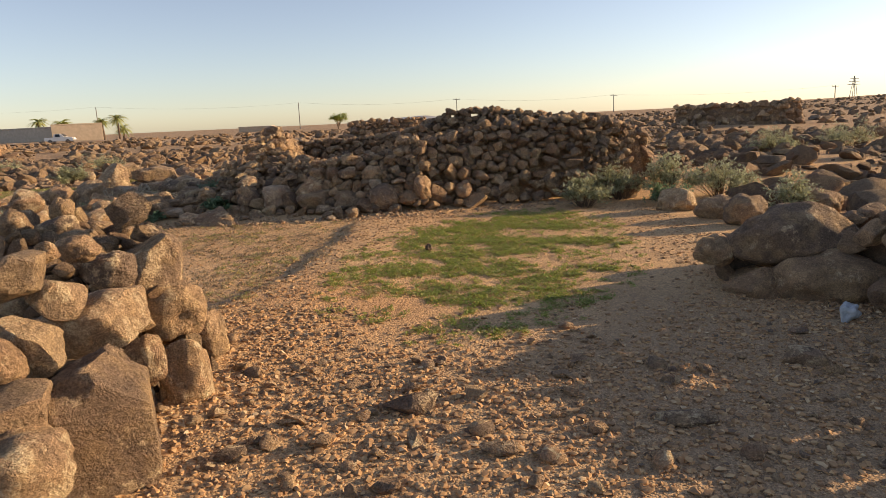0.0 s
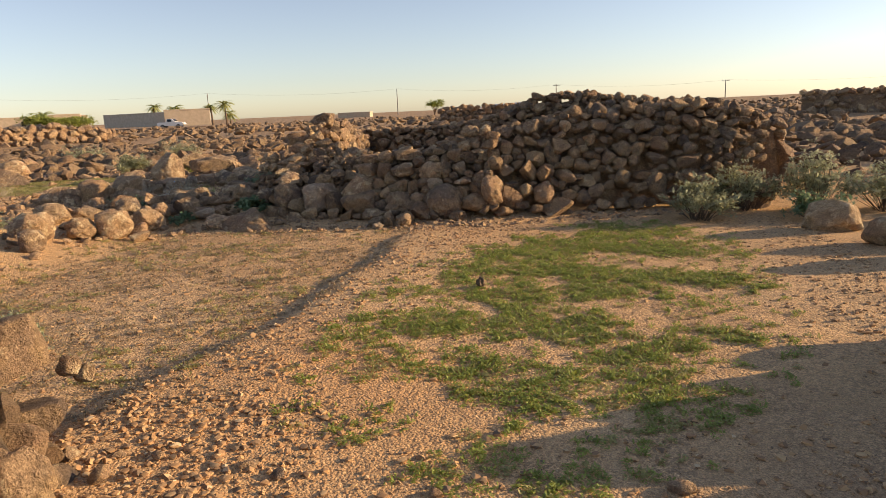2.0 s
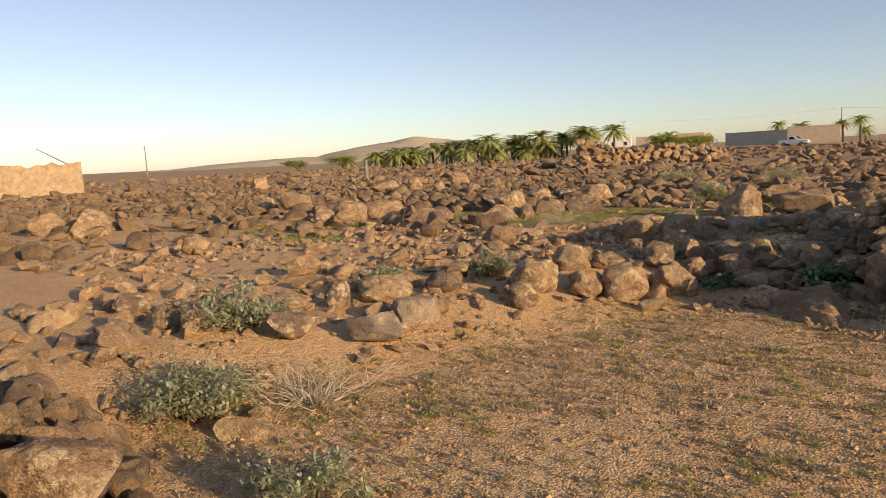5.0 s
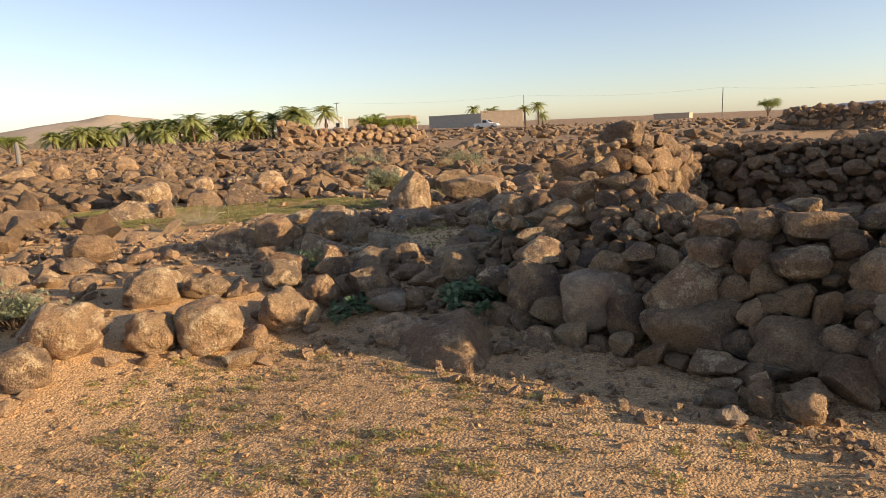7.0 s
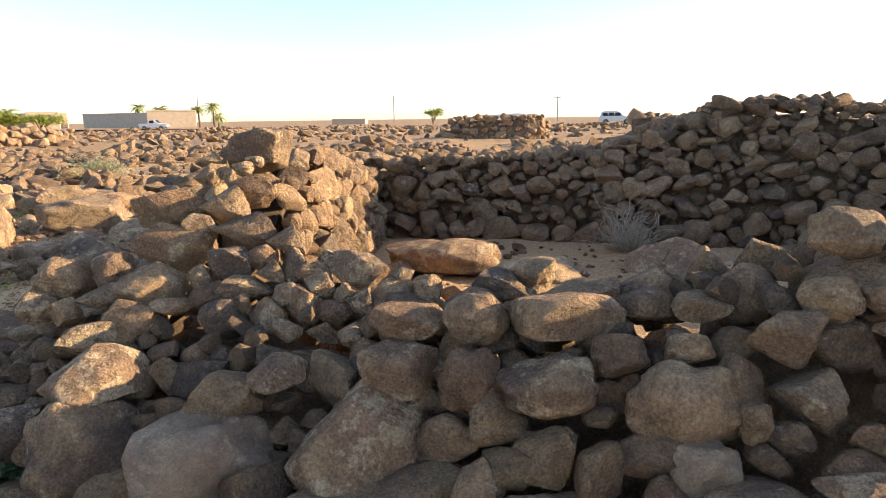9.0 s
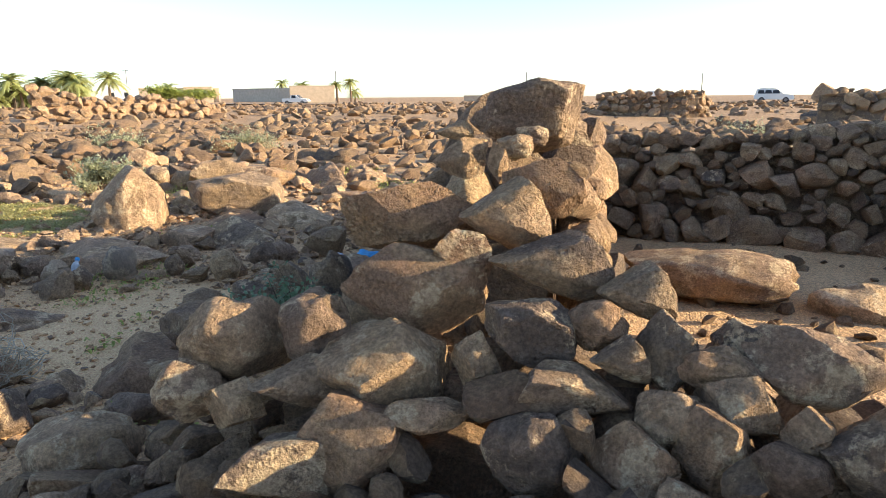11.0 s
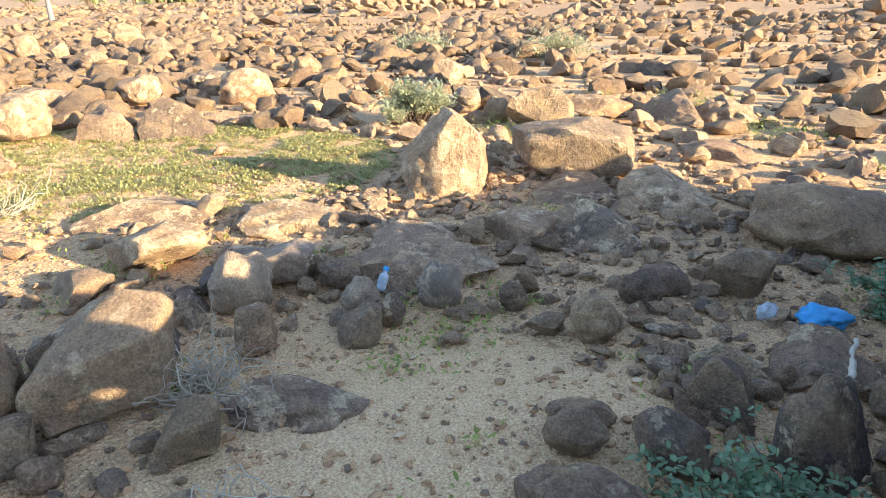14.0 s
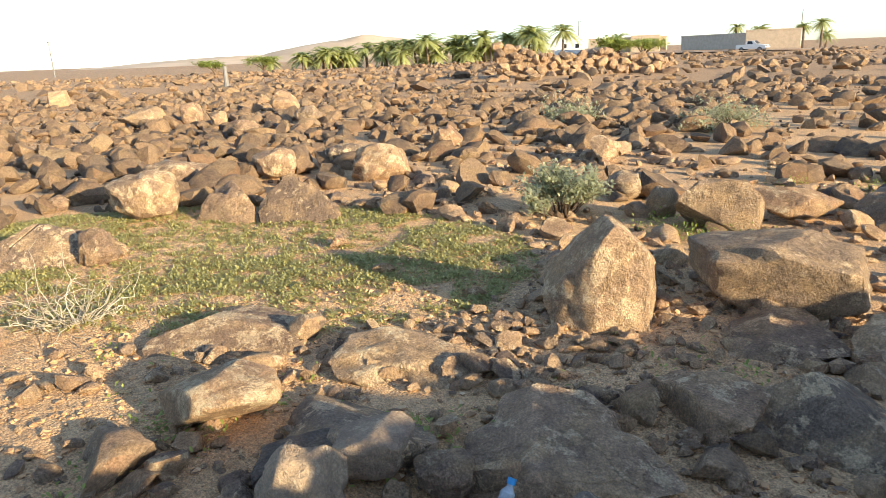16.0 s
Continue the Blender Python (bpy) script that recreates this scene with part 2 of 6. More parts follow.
def sphere_arrays(sub):
    bm = bmesh.new()
    bmesh.ops.create_icosphere(bm, subdivisions=sub, radius=1.0)
    v = np.array([p.co[:] for p in bm.verts])
    f = np.array([[p.index for p in q.verts] for q in bm.faces])
    bm.free()
    return v, f


ICO = {s: sphere_arrays(s) for s in (1, 2, 3, 4, 5)}


def rock_shape(kind, seed, sub):
    """Points of one stone in a box of size one, and its triangles."""
    rng = np.random.RandomState(seed)
    v, f = ICO[sub]
    v = v.copy()
    o = rng.rand(3) * 40
    amp = {"ball": 0.05, "round": 0.2, "angular": 0.2, "block": 0.17, "slab": 0.18, "standing": 0.06, "outcrop": 0.24}[kind]
    n1 = np.array([noise.noise(Vector(p * 1.1 + o)) for p in v])
    n2 = np.array([noise.noise(Vector(p * 2.7 + o)) for p in v])
    v *= (1 + amp * 1.6 * n1 + amp * 0.7 * n2)[:, None]
    cuts = []
    if kind in ("round", "angular", "slab", "outcrop"):
        count, lo, hi = {"round": (7, 0.76, 0.97), "angular": (15, 0.38, 0.74), "slab": (10, 0.5, 0.85), "outcrop": (9, 0.5, 0.9)}[kind]
        for _ in range(count):
            d = rng.randn(3)
            cuts.append((d / np.linalg.norm(d), rng.uniform(lo, hi)))
    if kind == "block":
        for ax in range(3):
            for sg in (-1, 1):
                d = np.zeros(3)
                d[ax] = sg
                d += rng.randn(3) * 0.36
                cuts.append((d / np.linalg.norm(d), rng.uniform(0.5, 0.66)))
        for _ in range(7):
            d = rng.randn(3)
            cuts.append((d / np.linalg.norm(d), rng.uniform(0.58, 0.8)))
    if kind == "standing":
        for d, k in (((0, 0, -1), 0.62), ((1, -0.15, 0.06), 0.50), ((-0.9, -0.2, 0.62), 0.50), ((0.25, -1, 0.2), 0.52), ((-0.5, -0.85, 0.15), 0.55), ((0, 1, 0.35), 0.5), ((-1, 0.1, -0.5), 0.66), ((0.9, 0.1, 0.75), 0.66)):
            d = np.array(d, float)
            cuts.append((d / np.linalg.norm(d), k))
    for d, k in cuts:
        over = v @ d - k
        v -= np.outer(np.maximum(over, 0) * 0.94, d)
    if kind == "outcrop":
        v[:, 2] = np.where(v[:, 2] < -0.1, -0.1 + (v[:, 2] + 0.1) * 0.3, v[:, 2])
    if sub >= 2:
        for s, a in ((3.4, 0.035), (8.0, 0.018), (17.0, 0.009)) if sub >= 4 else ((3.4, 0.04), (8.0, 0.016)) if sub == 3 else ((3.4, 0.04),):
            n3 = np.array([noise.noise(Vector(p * s + o)) for p in v])
            v += (v / np.linalg.norm(v, axis=1)[:, None]) * (a * n3)[:, None]
    lo, hi = v.min(0), v.max(0)
    return (v - (lo + hi) / 2) / (hi - lo), f


def rock_mesh(kind, seed, sub, material):
    v, f = rock_shape(kind, seed, sub)
    me = fast_mesh("stone", v, f, material, True)
    me.set_sharp_from_angle(angle=radians(26 if kind in ("angular", "block", "standing", "outcrop") else 40))
    return me


KINDS = ("round", "angular", "block", "slab", "outcrop")
NEAR = {k: [rock_mesh(k, 100 * i + 7 * j, 4, ROCK_TAN if j % 3 == 1 or k == "slab" else ROCK) for j in range(9)] for i, k in enumerate(KINDS)}
NEAR["outcrop"] = [rock_mesh("outcrop", 900 + j, 5, BEDROCK) for j in range(8)]
NEAR["ball"] = [rock_mesh("ball", 5, 5, ROCK)]
NEAR["standing"] = [rock_mesh("standing", 12, 5, ROCK_TAN)]
SMALL = [rock_mesh(k, 500 + 31 * i + j, 3, ROCK if j == 2 else ROCK_DARK) for i, k in enumerate(("round", "angular", "angular", "block", "slab")) for j in range(5)]
rng = np.random.RandomState(11)
class Taken:
    """Centre and radius of each stone that stands, in cells of one metre."""

    def __init__(self):
        self.cells = {}

    def append(self, item):
        self.cells.setdefault((int(item[0] // 1), int(item[1] // 1)), []).append(item)


PLACED = Taken()


def free(p, r, k=0.72):
    cx, cy = int(p[0] // 1), int(p[1] // 1)
    for i in (-1, 0, 1):
        for j in (-1, 0, 1):
            for x, y, z, q in PLACED.cells.get((cx + i, cy + j), ()):
                if (x - p[0]) ** 2 + (y - p[1]) ** 2 + (z - p[2]) ** 2 < (k * (q + r)) ** 2:
                    return False
    return True


# ---- terrain ----
def smooth(a, b, x):
    t = max(0.0, min(1.0, (x - a) / (b - a)))
    return t * t * (3 - 2 * t)


def bank(x, y):
    """The low gravel bank that crosses the yard: high on its sunward side."""
    edge = -1.95 + 0.145 * (y - 4.6) + 0.10 * math.sin(y * 1.1) + 0.05 * math.sin(y * 3.1)
    d = x - edge
    return (smooth(-0.2, 0.08, d) * 0.065 - smooth(0.15, 2.0, d) * 0.065) * smooth(2.6, 4.2, y) * (1 - smooth(9.8, 10.6, y))


def ground_z(x, y):
    a = smooth(0.0, 1.6, y - 10.6 - max(0.0, (x + 1) * 0.3))
    b = smooth(0.0, 1.6, -x - 4.6)
    z = 0.22 * max(a, b) + bank(x, y)
    far = math.hypot(x + 3, y - 8)
    z += 0.012 * fbm(x, y, 2.1) + 0.03 * fbm(x, y, 0.5, 3.0) * smooth(2, 10, far)
    z += 0.22 * fbm(x, y, 0.11, 8.0) * smooth(13, 40, far)
    z += 2.6 * smooth(70, 170, far) * smooth(-0.1, 0.75, (x - 10) / (far + 1))
    z -= 0.5 * smooth(30, 140, far) * smooth(0.55, 1.0, (-x) / (far + 1))
    return z


def spread(lo, hi, step, reach, grow):
    core = list(np.arange(lo, hi + 1e-6, step))
    left, right, s = [], [], step
    a, b = lo, hi
    while b < hi + reach:
        s *= grow
        a, b = a - s, b + s
        left.append(a)
        right.append(b)
    return np.array(left[::-1] + core + right)


def build_ground():
    xs, ys = spread(-11.0, 5.0, 0.085, 2400, 1.085), spread(0.5, 18.5, 0.085, 2400, 1.085)
    nx, ny = len(xs), len(ys)
    v = np.empty((ny, nx, 3))
    for j, y in enumerate(ys):
        for i, x in enumerate(xs):
            v[j, i] = (x, y, ground_z(float(x), float(y)))
    idx = np.arange(nx * ny).reshape(ny, nx)
    f = np.stack([idx[:-1, :-1], idx[:-1, 1:], idx[1:, 1:], idx[1:, :-1]], -1).reshape(-1, 4)
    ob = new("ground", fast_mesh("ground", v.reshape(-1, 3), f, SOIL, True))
    return tagged(ob, "bare sandy gravel ground with low bank", "ground", kind="structure")


build_ground()

# ---- dry stone walls ----
def wall_nodes(nodes, s):
    """Centre, sideways direction, half widths at foot and top, and height at s along the line of nodes."""
    i = min(int(s), len(nodes) - 2)
    t = s - i
    a, b = np.array(nodes[i], float), np.array(nodes[i + 1], float)
    m = a + (b - a) * t
    d = (b - a)[:2] / np.linalg.norm((b - a)[:2])
    return m, np.array([d[1], -d[0]])


def wall_core(owner, nodes, inset, base):
    """The rubble fill behind the faced stones."""
    verts, faces, rows = [], [], []
    steps = (len(nodes) - 1) * 8
    for q in range(steps + 1):
        m, side = wall_nodes(nodes, q / 8)
        h = max(0.05, m[4] - inset)
        row = []
        for u, z in ((-m[2] + inset, -0.25), (-(m[2] + m[3]) / 2 + inset, h * 0.5), (-m[3] + inset * 0.6, h), (m[3] - inset * 0.6, h), ((m[2] + m[3]) / 2 - inset, h * 0.5), (m[2] - inset, -0.25)):
            p = m[:2] + side * u
            w = 0.05 * noise.noise(Vector((p[0] * 5, p[1] * 5, z * 5)))
            row.append(len(verts))
            verts.append((p[0] + w, p[1] - w, base + z + w))
        rows.append(row)
    for a, b in zip(rows[:-1], rows[1:]):
        for k in range(5):
            faces.append((a[k], b[k], b[k + 1], a[k + 1]))
    faces.append(tuple(rows[0]))
    faces.append(tuple(rows[-1][::-1]))
    ob = new("rubble_core", mesh_from("rubble_core", verts, faces, ROCK))
    ob.parent = owner
    ob.matrix_parent_inverse = owner.matrix_basis.inverted()
    return ob


def put_stone(owner, me, x, y, z, w, d, h, rz, rx=0.0, ry=0.0):
    ob = new("stone", me)
    ob.parent = owner
    ob.matrix_parent_inverse = owner.matrix_basis.inverted()
    ob.matrix_basis = pose(x, y, z, rx, ry, rz) @ Matrix.Diagonal((w, d, h, 1))
    PLACED.append((x, y, z, 0.5 * (w * d * h) ** (1 / 3) * 1.1))
    return ob


def heap_stone(owner, kind, x, y, z, w, d, h, rz, coat=""):
    ms = NEAR[kind]
    ob = put_stone(owner, ms[rng.randint(len(ms))], x, y, z, w * 1.06, d * 1.1, h * 1.06, rz, 0, rng.uniform(-9, 9) if kind != "ball" else 0)
    if coat:
        ob.material_slots[0].link = "OBJECT"
        ob.material_slots[0].material = COATS[coat]


def face_stones(owner, nodes, lo, hi, base, sides=(-1, 1), limit=300, meshes=None, tries=6, rest=True, skip=None):
    """Stones laid on the faces and the top of a wall: the first ones as parts, those past the limit joined."""
    meshes = meshes or SMALL
    made, spare = 0, []
    length = sum(math.dist(a[:2], b[:2]) for a, b in zip(nodes[:-1], nodes[1:]))
    count = int(length * (sum(n[4] for n in nodes) / len(nodes) * len(sides) + 0.5) / (lo * hi) * tries * 0.5)
    for _ in range(count):
        s = rng.rand() * (len(nodes) - 1)
        m, side = wall_nodes(nodes, s)
        along = np.array([-side[1], side[0]])
        up = rng.rand()
        size = rng.uniform(lo, hi) * (1.25 - 0.45 * up)
        if rng.rand() < 0.25:
            u, z, up = rng.uniform(-1, 1) * m[3], m[4] - size * rng.uniform(0.1, 0.5), 1.0
        else:
            z = up * m[4]
            u = sides[rng.randint(len(sides))] * (m[2] + (m[3] - m[2]) * up - size * 0.15)
        p = m[:2] + side * u
        q = np.array((p[0], p[1], base + z + size * 0.15))
        r = size * 0.5
        if not free(q, r, 0.72) or (skip and skip(*q)):
            continue
        w, d, h = size * rng.uniform(0.95, 1.5), size * rng.uniform(0.8, 1.15), size * rng.uniform(0.65, 1.1)
        rz = math.degrees(math.atan2(along[1], along[0])) + rng.uniform(-25, 25)
        tilt = (rng.uniform(-35, 35), rng.uniform(-35, 35))
        if made < limit:
            put_stone(owner, meshes[rng.randint(len(meshes))], *q, w, d, h, rz, *tilt)
            made += 1
        elif rest:
            PLACED.append((*q, 0.5 * (w * d * h) ** (1 / 3) * 1.1))
            spare.append(pose(*q, tilt[0], tilt[1], rz) @ Matrix.Diagonal((w, d, h, 1)))
    if spare:
        ob = new("stone_rest", scatter_mesh("stone_rest", spare, 2, 77))
        ob.parent = owner
        ob.matrix_parent_inverse = owner.matrix_basis.inverted()
        tagged(ob, kind="stuff")
    return made


SHAPES = {}


def scatter_mesh(name, poses, sub, seed, material=None, kinds=("round", "angular", "angular", "block")):
    """Many stones joined into one mesh."""
    key = (sub, kinds)
    if key not in SHAPES:
        SHAPES[key] = [rock_shape(kinds[i % len(kinds)], 4000 + i, sub) for i in range(16)]
    shapes = SHAPES[key]
    vs, fs, at = [], [], 0
    pick = np.random.RandomState(seed)
    for m in poses:
        v, f = shapes[pick.randint(len(shapes))]
        a = np.array(m)
        vs.append(v @ a[:3, :3].T + a[:3, 3])
        fs.append(f + at)
        at += len(v)
    me = fast_mesh(name, np.concatenate(vs), np.concatenate(fs), material or ROCK_LOOSE, True)
    me.set_sharp_from_angle(angle=radians(28))
    return me


front_wall = hold("dry_stone_wall", -0.5, 11.6, 0, "collapsed dry-laid basalt wall of rounded brown stones", "stone wall")
corner_heap = hold("stone_heap", -3.2, 12.0, 0, "heap of large tumbled basalt stones at wall corner", "stone heap")
gate_heap = hold("stone_heap", -2.4, 3.8, 0, "sunlit heap of tan basalt stones beside yard entrance", "stone heap")
side_wall = hold("dry_stone_wall", 3.2, 3.0, 0, "shaded low wall of big rounded basalt boulders", "stone wall")
west_wall = hold("dry_stone_wall", -3.6, 14.8, 0.2, "narrow dry-laid stone wall with sunlit end face", "stone wall")
north_wall = hold("dry_stone_wall", 0.0, 16.9, 0.2, "tall stacked wall of small dark basalt stones", "stone wall")
east_wall = hold("dry_stone_wall", 3.3, 14.4, 0.2, "stacked basalt wall closing the stone pen", "stone wall")

BOULDER = {
    "round": "rounded brown basalt boulder lying on gravelly ground",
    "angular": "angular broken basalt stone on stony ground",
    "block": "blocky tan-brown basalt boulder resting on bare soil",
    "slab": "flat slab of pale weathered basalt on the ground",
    "outcrop": "low cracked basalt outcrop bedded in the soil",
    "standing": "tall pointed tan standing stone beside the path",
}


def boulder(kind, x, y, z, w, d, h, rz):
    ms = NEAR[kind]
    me = ms[rng.randint(len(ms))]
    name = {"outcrop": "rock_outcrop", "standing": "standing_stone", "slab": "stone_slab"}.get(kind, "boulder")
    ob = new(name, me)
    g = ground_z(x, y)
    if kind == "outcrop":
        w, d, h, z = w * 1.1, d * 1.15, min(h * 2.2 + 0.07, 0.42 * w + 0.05), g + min(h * 0.42, 0.07 * w)
    else:
        w, d, h, z = w * 1.06, d * 1.1, h * 1.1, g + h * 0.5 - 0.09 * h
    ob.matrix_basis = pose(x, y, z, 0, 0, rz) @ Matrix.Diagonal((w, d, h, 1))
    PLACED.append((x, y, z, 0.5 * (w * d * h) ** (1 / 3) * 1.1))
    return tagged(ob, BOULDER[kind], "rock", "loose boulders" if kind not in ("standing", "outcrop") else "")


COAT_WORDS = {"grey": "grey-brown", "brown": "brown", "dark": "dark grey", "tan": "pale tan", "bed": "cracked grey-brown"}
STONE_WORDS = {"round": "rounded %s basalt boulder on gravelly soil", "block": "blocky %s basalt boulder on bare soil", "angular": "angular %s basalt stone on stony ground", "slab": "flat %s slab of weathered basalt", "outcrop": "low %s basalt outcrop bedded in soil"}


def set_stone(kind, coat, x, y, w, d, h, rz):
    """A stone with its own coat, its foot a little way into the ground."""
    ms = NEAR[kind]
    ob = new({"outcrop": "rock_outcrop", "slab": "stone_slab"}.get(kind, "boulder"), ms[rng.randint(len(ms))])
    ob.material_slots[0].link = "OBJECT"
    ob.material_slots[0].material = COATS[coat]
    g = ground_z(x, y)
    if kind == "outcrop":
        h *= 1.5
        z = g + 0.12 * h
    else:
        z = g + 0.42 * h
    ob.matrix_basis = pose(x, y, z, 0, 0, rz) @ Matrix.Diagonal((w * 1.03, d * 1.05, h * 1.05, 1))
    PLACED.append((x, y, z, 0.5 * (w * d * h) ** (1 / 3) * 1.15))
    return tagged(ob, STONE_WORDS[kind] % COAT_WORDS[coat], "rock", "loose boulders" if kind != "outcrop" else "")


# ---- placed stones ----
heap_stone(gate_heap, "block", -1.57, 2.69, 0.22, 0.49, 0.40, 0.74, 30)
heap_stone(gate_heap, "round", -1.50, 3.55, 0.14, 0.29, 0.23, 0.45, 23)
heap_stone(gate_heap, "round", -1.59, 3.31, 0.33, 0.18, 0.14, 0.28, 26)
heap_stone(gate_heap, "slab", -1.72, 3.12, 0.60, 0.48, 0.38, 0.28, 29)
heap_stone(gate_heap, "round", -1.63, 3.81, 0.47, 0.35, 0.28, 0.32, 23)
heap_stone(gate_heap, "block", -1.75, 3.81, 0.73, 0.37, 0.29, 0.37, 25)
heap_stone(gate_heap, "round", -1.79, 3.45, 0.78, 0.25, 0.20, 0.23, 27)
heap_stone(gate_heap, "block", -1.71, 2.39, 0.48, 0.30, 0.24, 0.20, 36)
heap_stone(gate_heap, "round", -1.63, 2.23, 0.29, 0.41, 0.33, 0.32, 36)
heap_stone(gate_heap, "block", -1.77, 2.66, 0.64, 0.27, 0.22, 0.25, 34)
heap_stone(gate_heap, "round", -1.78, 2.48, 0.64, 0.19, 0.15, 0.19, 36)
heap_stone(gate_heap, "round", -1.52, 4.00, 0.25, 0.22, 0.18, 0.33, 21)
heap_stone(gate_heap, "slab", -1.81, 2.98, 0.77, 0.25, 0.20, 0.19, 31)
heap_stone(gate_heap, "block", -1.88, 2.80, 0.91, 0.28, 0.22, 0.21, 34)
heap_stone(gate_heap, "round", -1.87, 3.32, 0.94, 0.21, 0.17, 0.14, 29)
heap_stone(gate_heap, "round", -1.89, 3.09, 0.97, 0.10, 0.08, 0.10, 32)
heap_stone(gate_heap, "angular", -1.89, 3.96, 1.06, 0.24, 0.20, 0.20, 26)
heap_stone(gate_heap, "round", -1.82, 4.01, 0.90, 0.18, 0.15, 0.12, 24)
heap_stone(front_wall, "slab", -2.27, 11.34, 0.47, 0.51, 0.35, 0.39, 15, "tan")
heap_stone(front_wall, "round", -3.37, 11.38, 0.34, 0.38, 0.32, 0.40, 32, "brown")
heap_stone(front_wall, "round", -2.86, 11.33, 0.33, 0.49, 0.35, 0.40, 25, "grey")
heap_stone(front_wall, "block", -2.64, 11.26, 0.24, 0.26, 0.28, 0.35, 22, "dark")
heap_stone(front_wall, "slab", -2.20, 11.22, 0.24, 0.61, 0.43, 0.33, 15, "dark")
heap_stone(front_wall, "round", -1.67, 11.16, 0.22, 0.41, 0.29, 0.36, 5, "dark")
heap_stone(front_wall, "round", -0.64, 11.07, 0.24, 0.35, 0.25, 0.24, -15, "dark")
heap_stone(front_wall, "round", -0.39, 11.12, 0.39, 0.27, 0.34, 0.42, -19, "brown")
heap_stone(front_wall, "block", -0.80, 11.16, 0.38, 0.19, 0.14, 0.17, -12, "dark")
heap_stone(front_wall, "block", -0.60, 11.16, 0.41, 0.21, 0.16, 0.20, -15, "dark")
heap_stone(front_wall, "round", -1.66, 11.38, 0.66, 0.32, 0.22, 0.21, 5, "tan")
heap_stone(front_wall, "round", -1.23, 11.34, 0.65, 0.35, 0.24, 0.27, -3, "brown")
heap_stone(front_wall, "round", -1.18, 11.25, 0.48, 0.21, 0.14, 0.17, -4, "grey")
heap_stone(front_wall, "round", -1.92, 11.41, 0.67, 0.21, 0.18, 0.23, 9, "dark")
heap_stone(front_wall, "slab", -2.18, 11.45, 0.68, 0.27, 0.19, 0.20, 13, "brown")
heap_stone(front_wall, "round", -1.41, 11.17, 0.29, 0.26, 0.18, 0.18, -0, "brown")
heap_stone(front_wall, "block", -1.67, 11.29, 0.48, 0.20, 0.14, 0.18, 5, "dark")
heap_stone(front_wall, "block", -0.58, 11.23, 0.56, 0.19, 0.15, 0.19, -15, "brown")
heap_stone(front_wall, "round", -0.46, 11.23, 0.59, 0.16, 0.11, 0.12, -18, "dark")
heap_stone(front_wall, "round", -0.78, 11.46, 0.97, 0.19, 0.14, 0.15, -11, "brown")
heap_stone(front_wall, "round", -0.63, 11.45, 0.98, 0.14, 0.10, 0.11, -14, "brown")
heap_stone(front_wall, "block", -0.46, 11.44, 0.99, 0.25, 0.17, 0.13, -16, "dark")
heap_stone(front_wall, "block", -0.39, 11.49, 1.09, 0.19, 0.13, 0.14, -17, "brown")
heap_stone(front_wall, "round", -0.71, 11.56, 1.17, 0.22, 0.15, 0.16, -12, "brown")
heap_stone(front_wall, "round", -0.49, 11.54, 1.17, 0.15, 0.13, 0.16, -15, "tan")
heap_stone(front_wall, "angular", -0.92, 11.42, 0.85, 0.22, 0.15, 0.18, -9, "dark")
heap_stone(front_wall, "round", -1.43, 11.43, 0.78, 0.19, 0.13, 0.14, 0, "dark")
heap_stone(front_wall, "slab", -3.38, 11.51, 0.60, 0.38, 0.27, 0.18, 31, "tan")
heap_stone(front_wall, "angular", -2.82, 11.43, 0.55, 0.27, 0.19, 0.20, 24, "dark")
heap_stone(front_wall, "slab", -2.64, 11.47, 0.65, 0.23, 0.16, 0.11, 21, "brown")
heap_stone(front_wall, "round", -1.03, 11.30, 0.62, 0.10, 0.10, 0.13, -7, "dark")
heap_stone(front_wall, "round", -0.93, 11.28, 0.58, 0.14, 0.10, 0.11, -9, "dark")
heap_stone(front_wall, "round", -1.30, 11.21, 0.39, 0.13, 0.12, 0.15, -2, "dark")
heap_stone(front_wall, "block", -1.50, 11.26, 0.45, 0.15, 0.16, 0.20, 2, "dark")
heap_stone(front_wall, "round", -0.36, 11.31, 0.74, 0.21, 0.15, 0.19, -19, "dark")
heap_stone(front_wall, "block", -0.71, 11.27, 0.60, 0.12, 0.09, 0.10, -13, "dark")
set_stone("round", "tan", -4.54, 12.07, 0.35, 0.30, 0.27, 10)
set_stone("block", "dark", -4.01, 11.75, 0.32, 0.27, 0.24, 10)
set_stone("round", "brown", -4.14, 11.45, 0.32, 0.27, 0.16, 10)
set_stone("round", "brown", -5.30, 11.88, 0.43, 0.37, 0.25, 10)
set_stone("round", "tan", -6.25, 7.75, 0.53, 0.45, 0.27, 76)
set_stone("block", "grey", -5.50, 7.66, 0.48, 0.41, 0.24, 75)
set_stone("round", "brown", -6.19, 8.39, 0.40, 0.34, 0.22, 69)
set_stone("round", "brown", -5.42, 8.80, 0.29, 0.25, 0.26, 62)
set_stone("round", "tan", -5.68, 9.16, 0.50, 0.42, 0.37, 60)
set_stone("round", "brown", -5.40, 9.61, 0.34, 0.29, 0.28, 54)
set_stone("round", "tan", -5.16, 9.91, 0.45, 0.38, 0.37, 50)
set_stone("round", "brown", -5.06, 10.50, 0.39, 0.33, 0.35, 45)
set_stone("round", "tan", -5.72, 11.10, 0.34, 0.29, 0.27, 45)
set_stone("round", "brown", -6.12, 10.07, 0.43, 0.36, 0.28, 55)
set_stone("round", "tan", -6.29, 7.26, 0.25, 0.22, 0.27, 81)
set_stone("block", "grey", -5.35, 7.17, 0.45, 0.39, 0.27, 80)
set_stone("round", "brown", -5.63, 7.93, 0.27, 0.23, 0.17, 72)
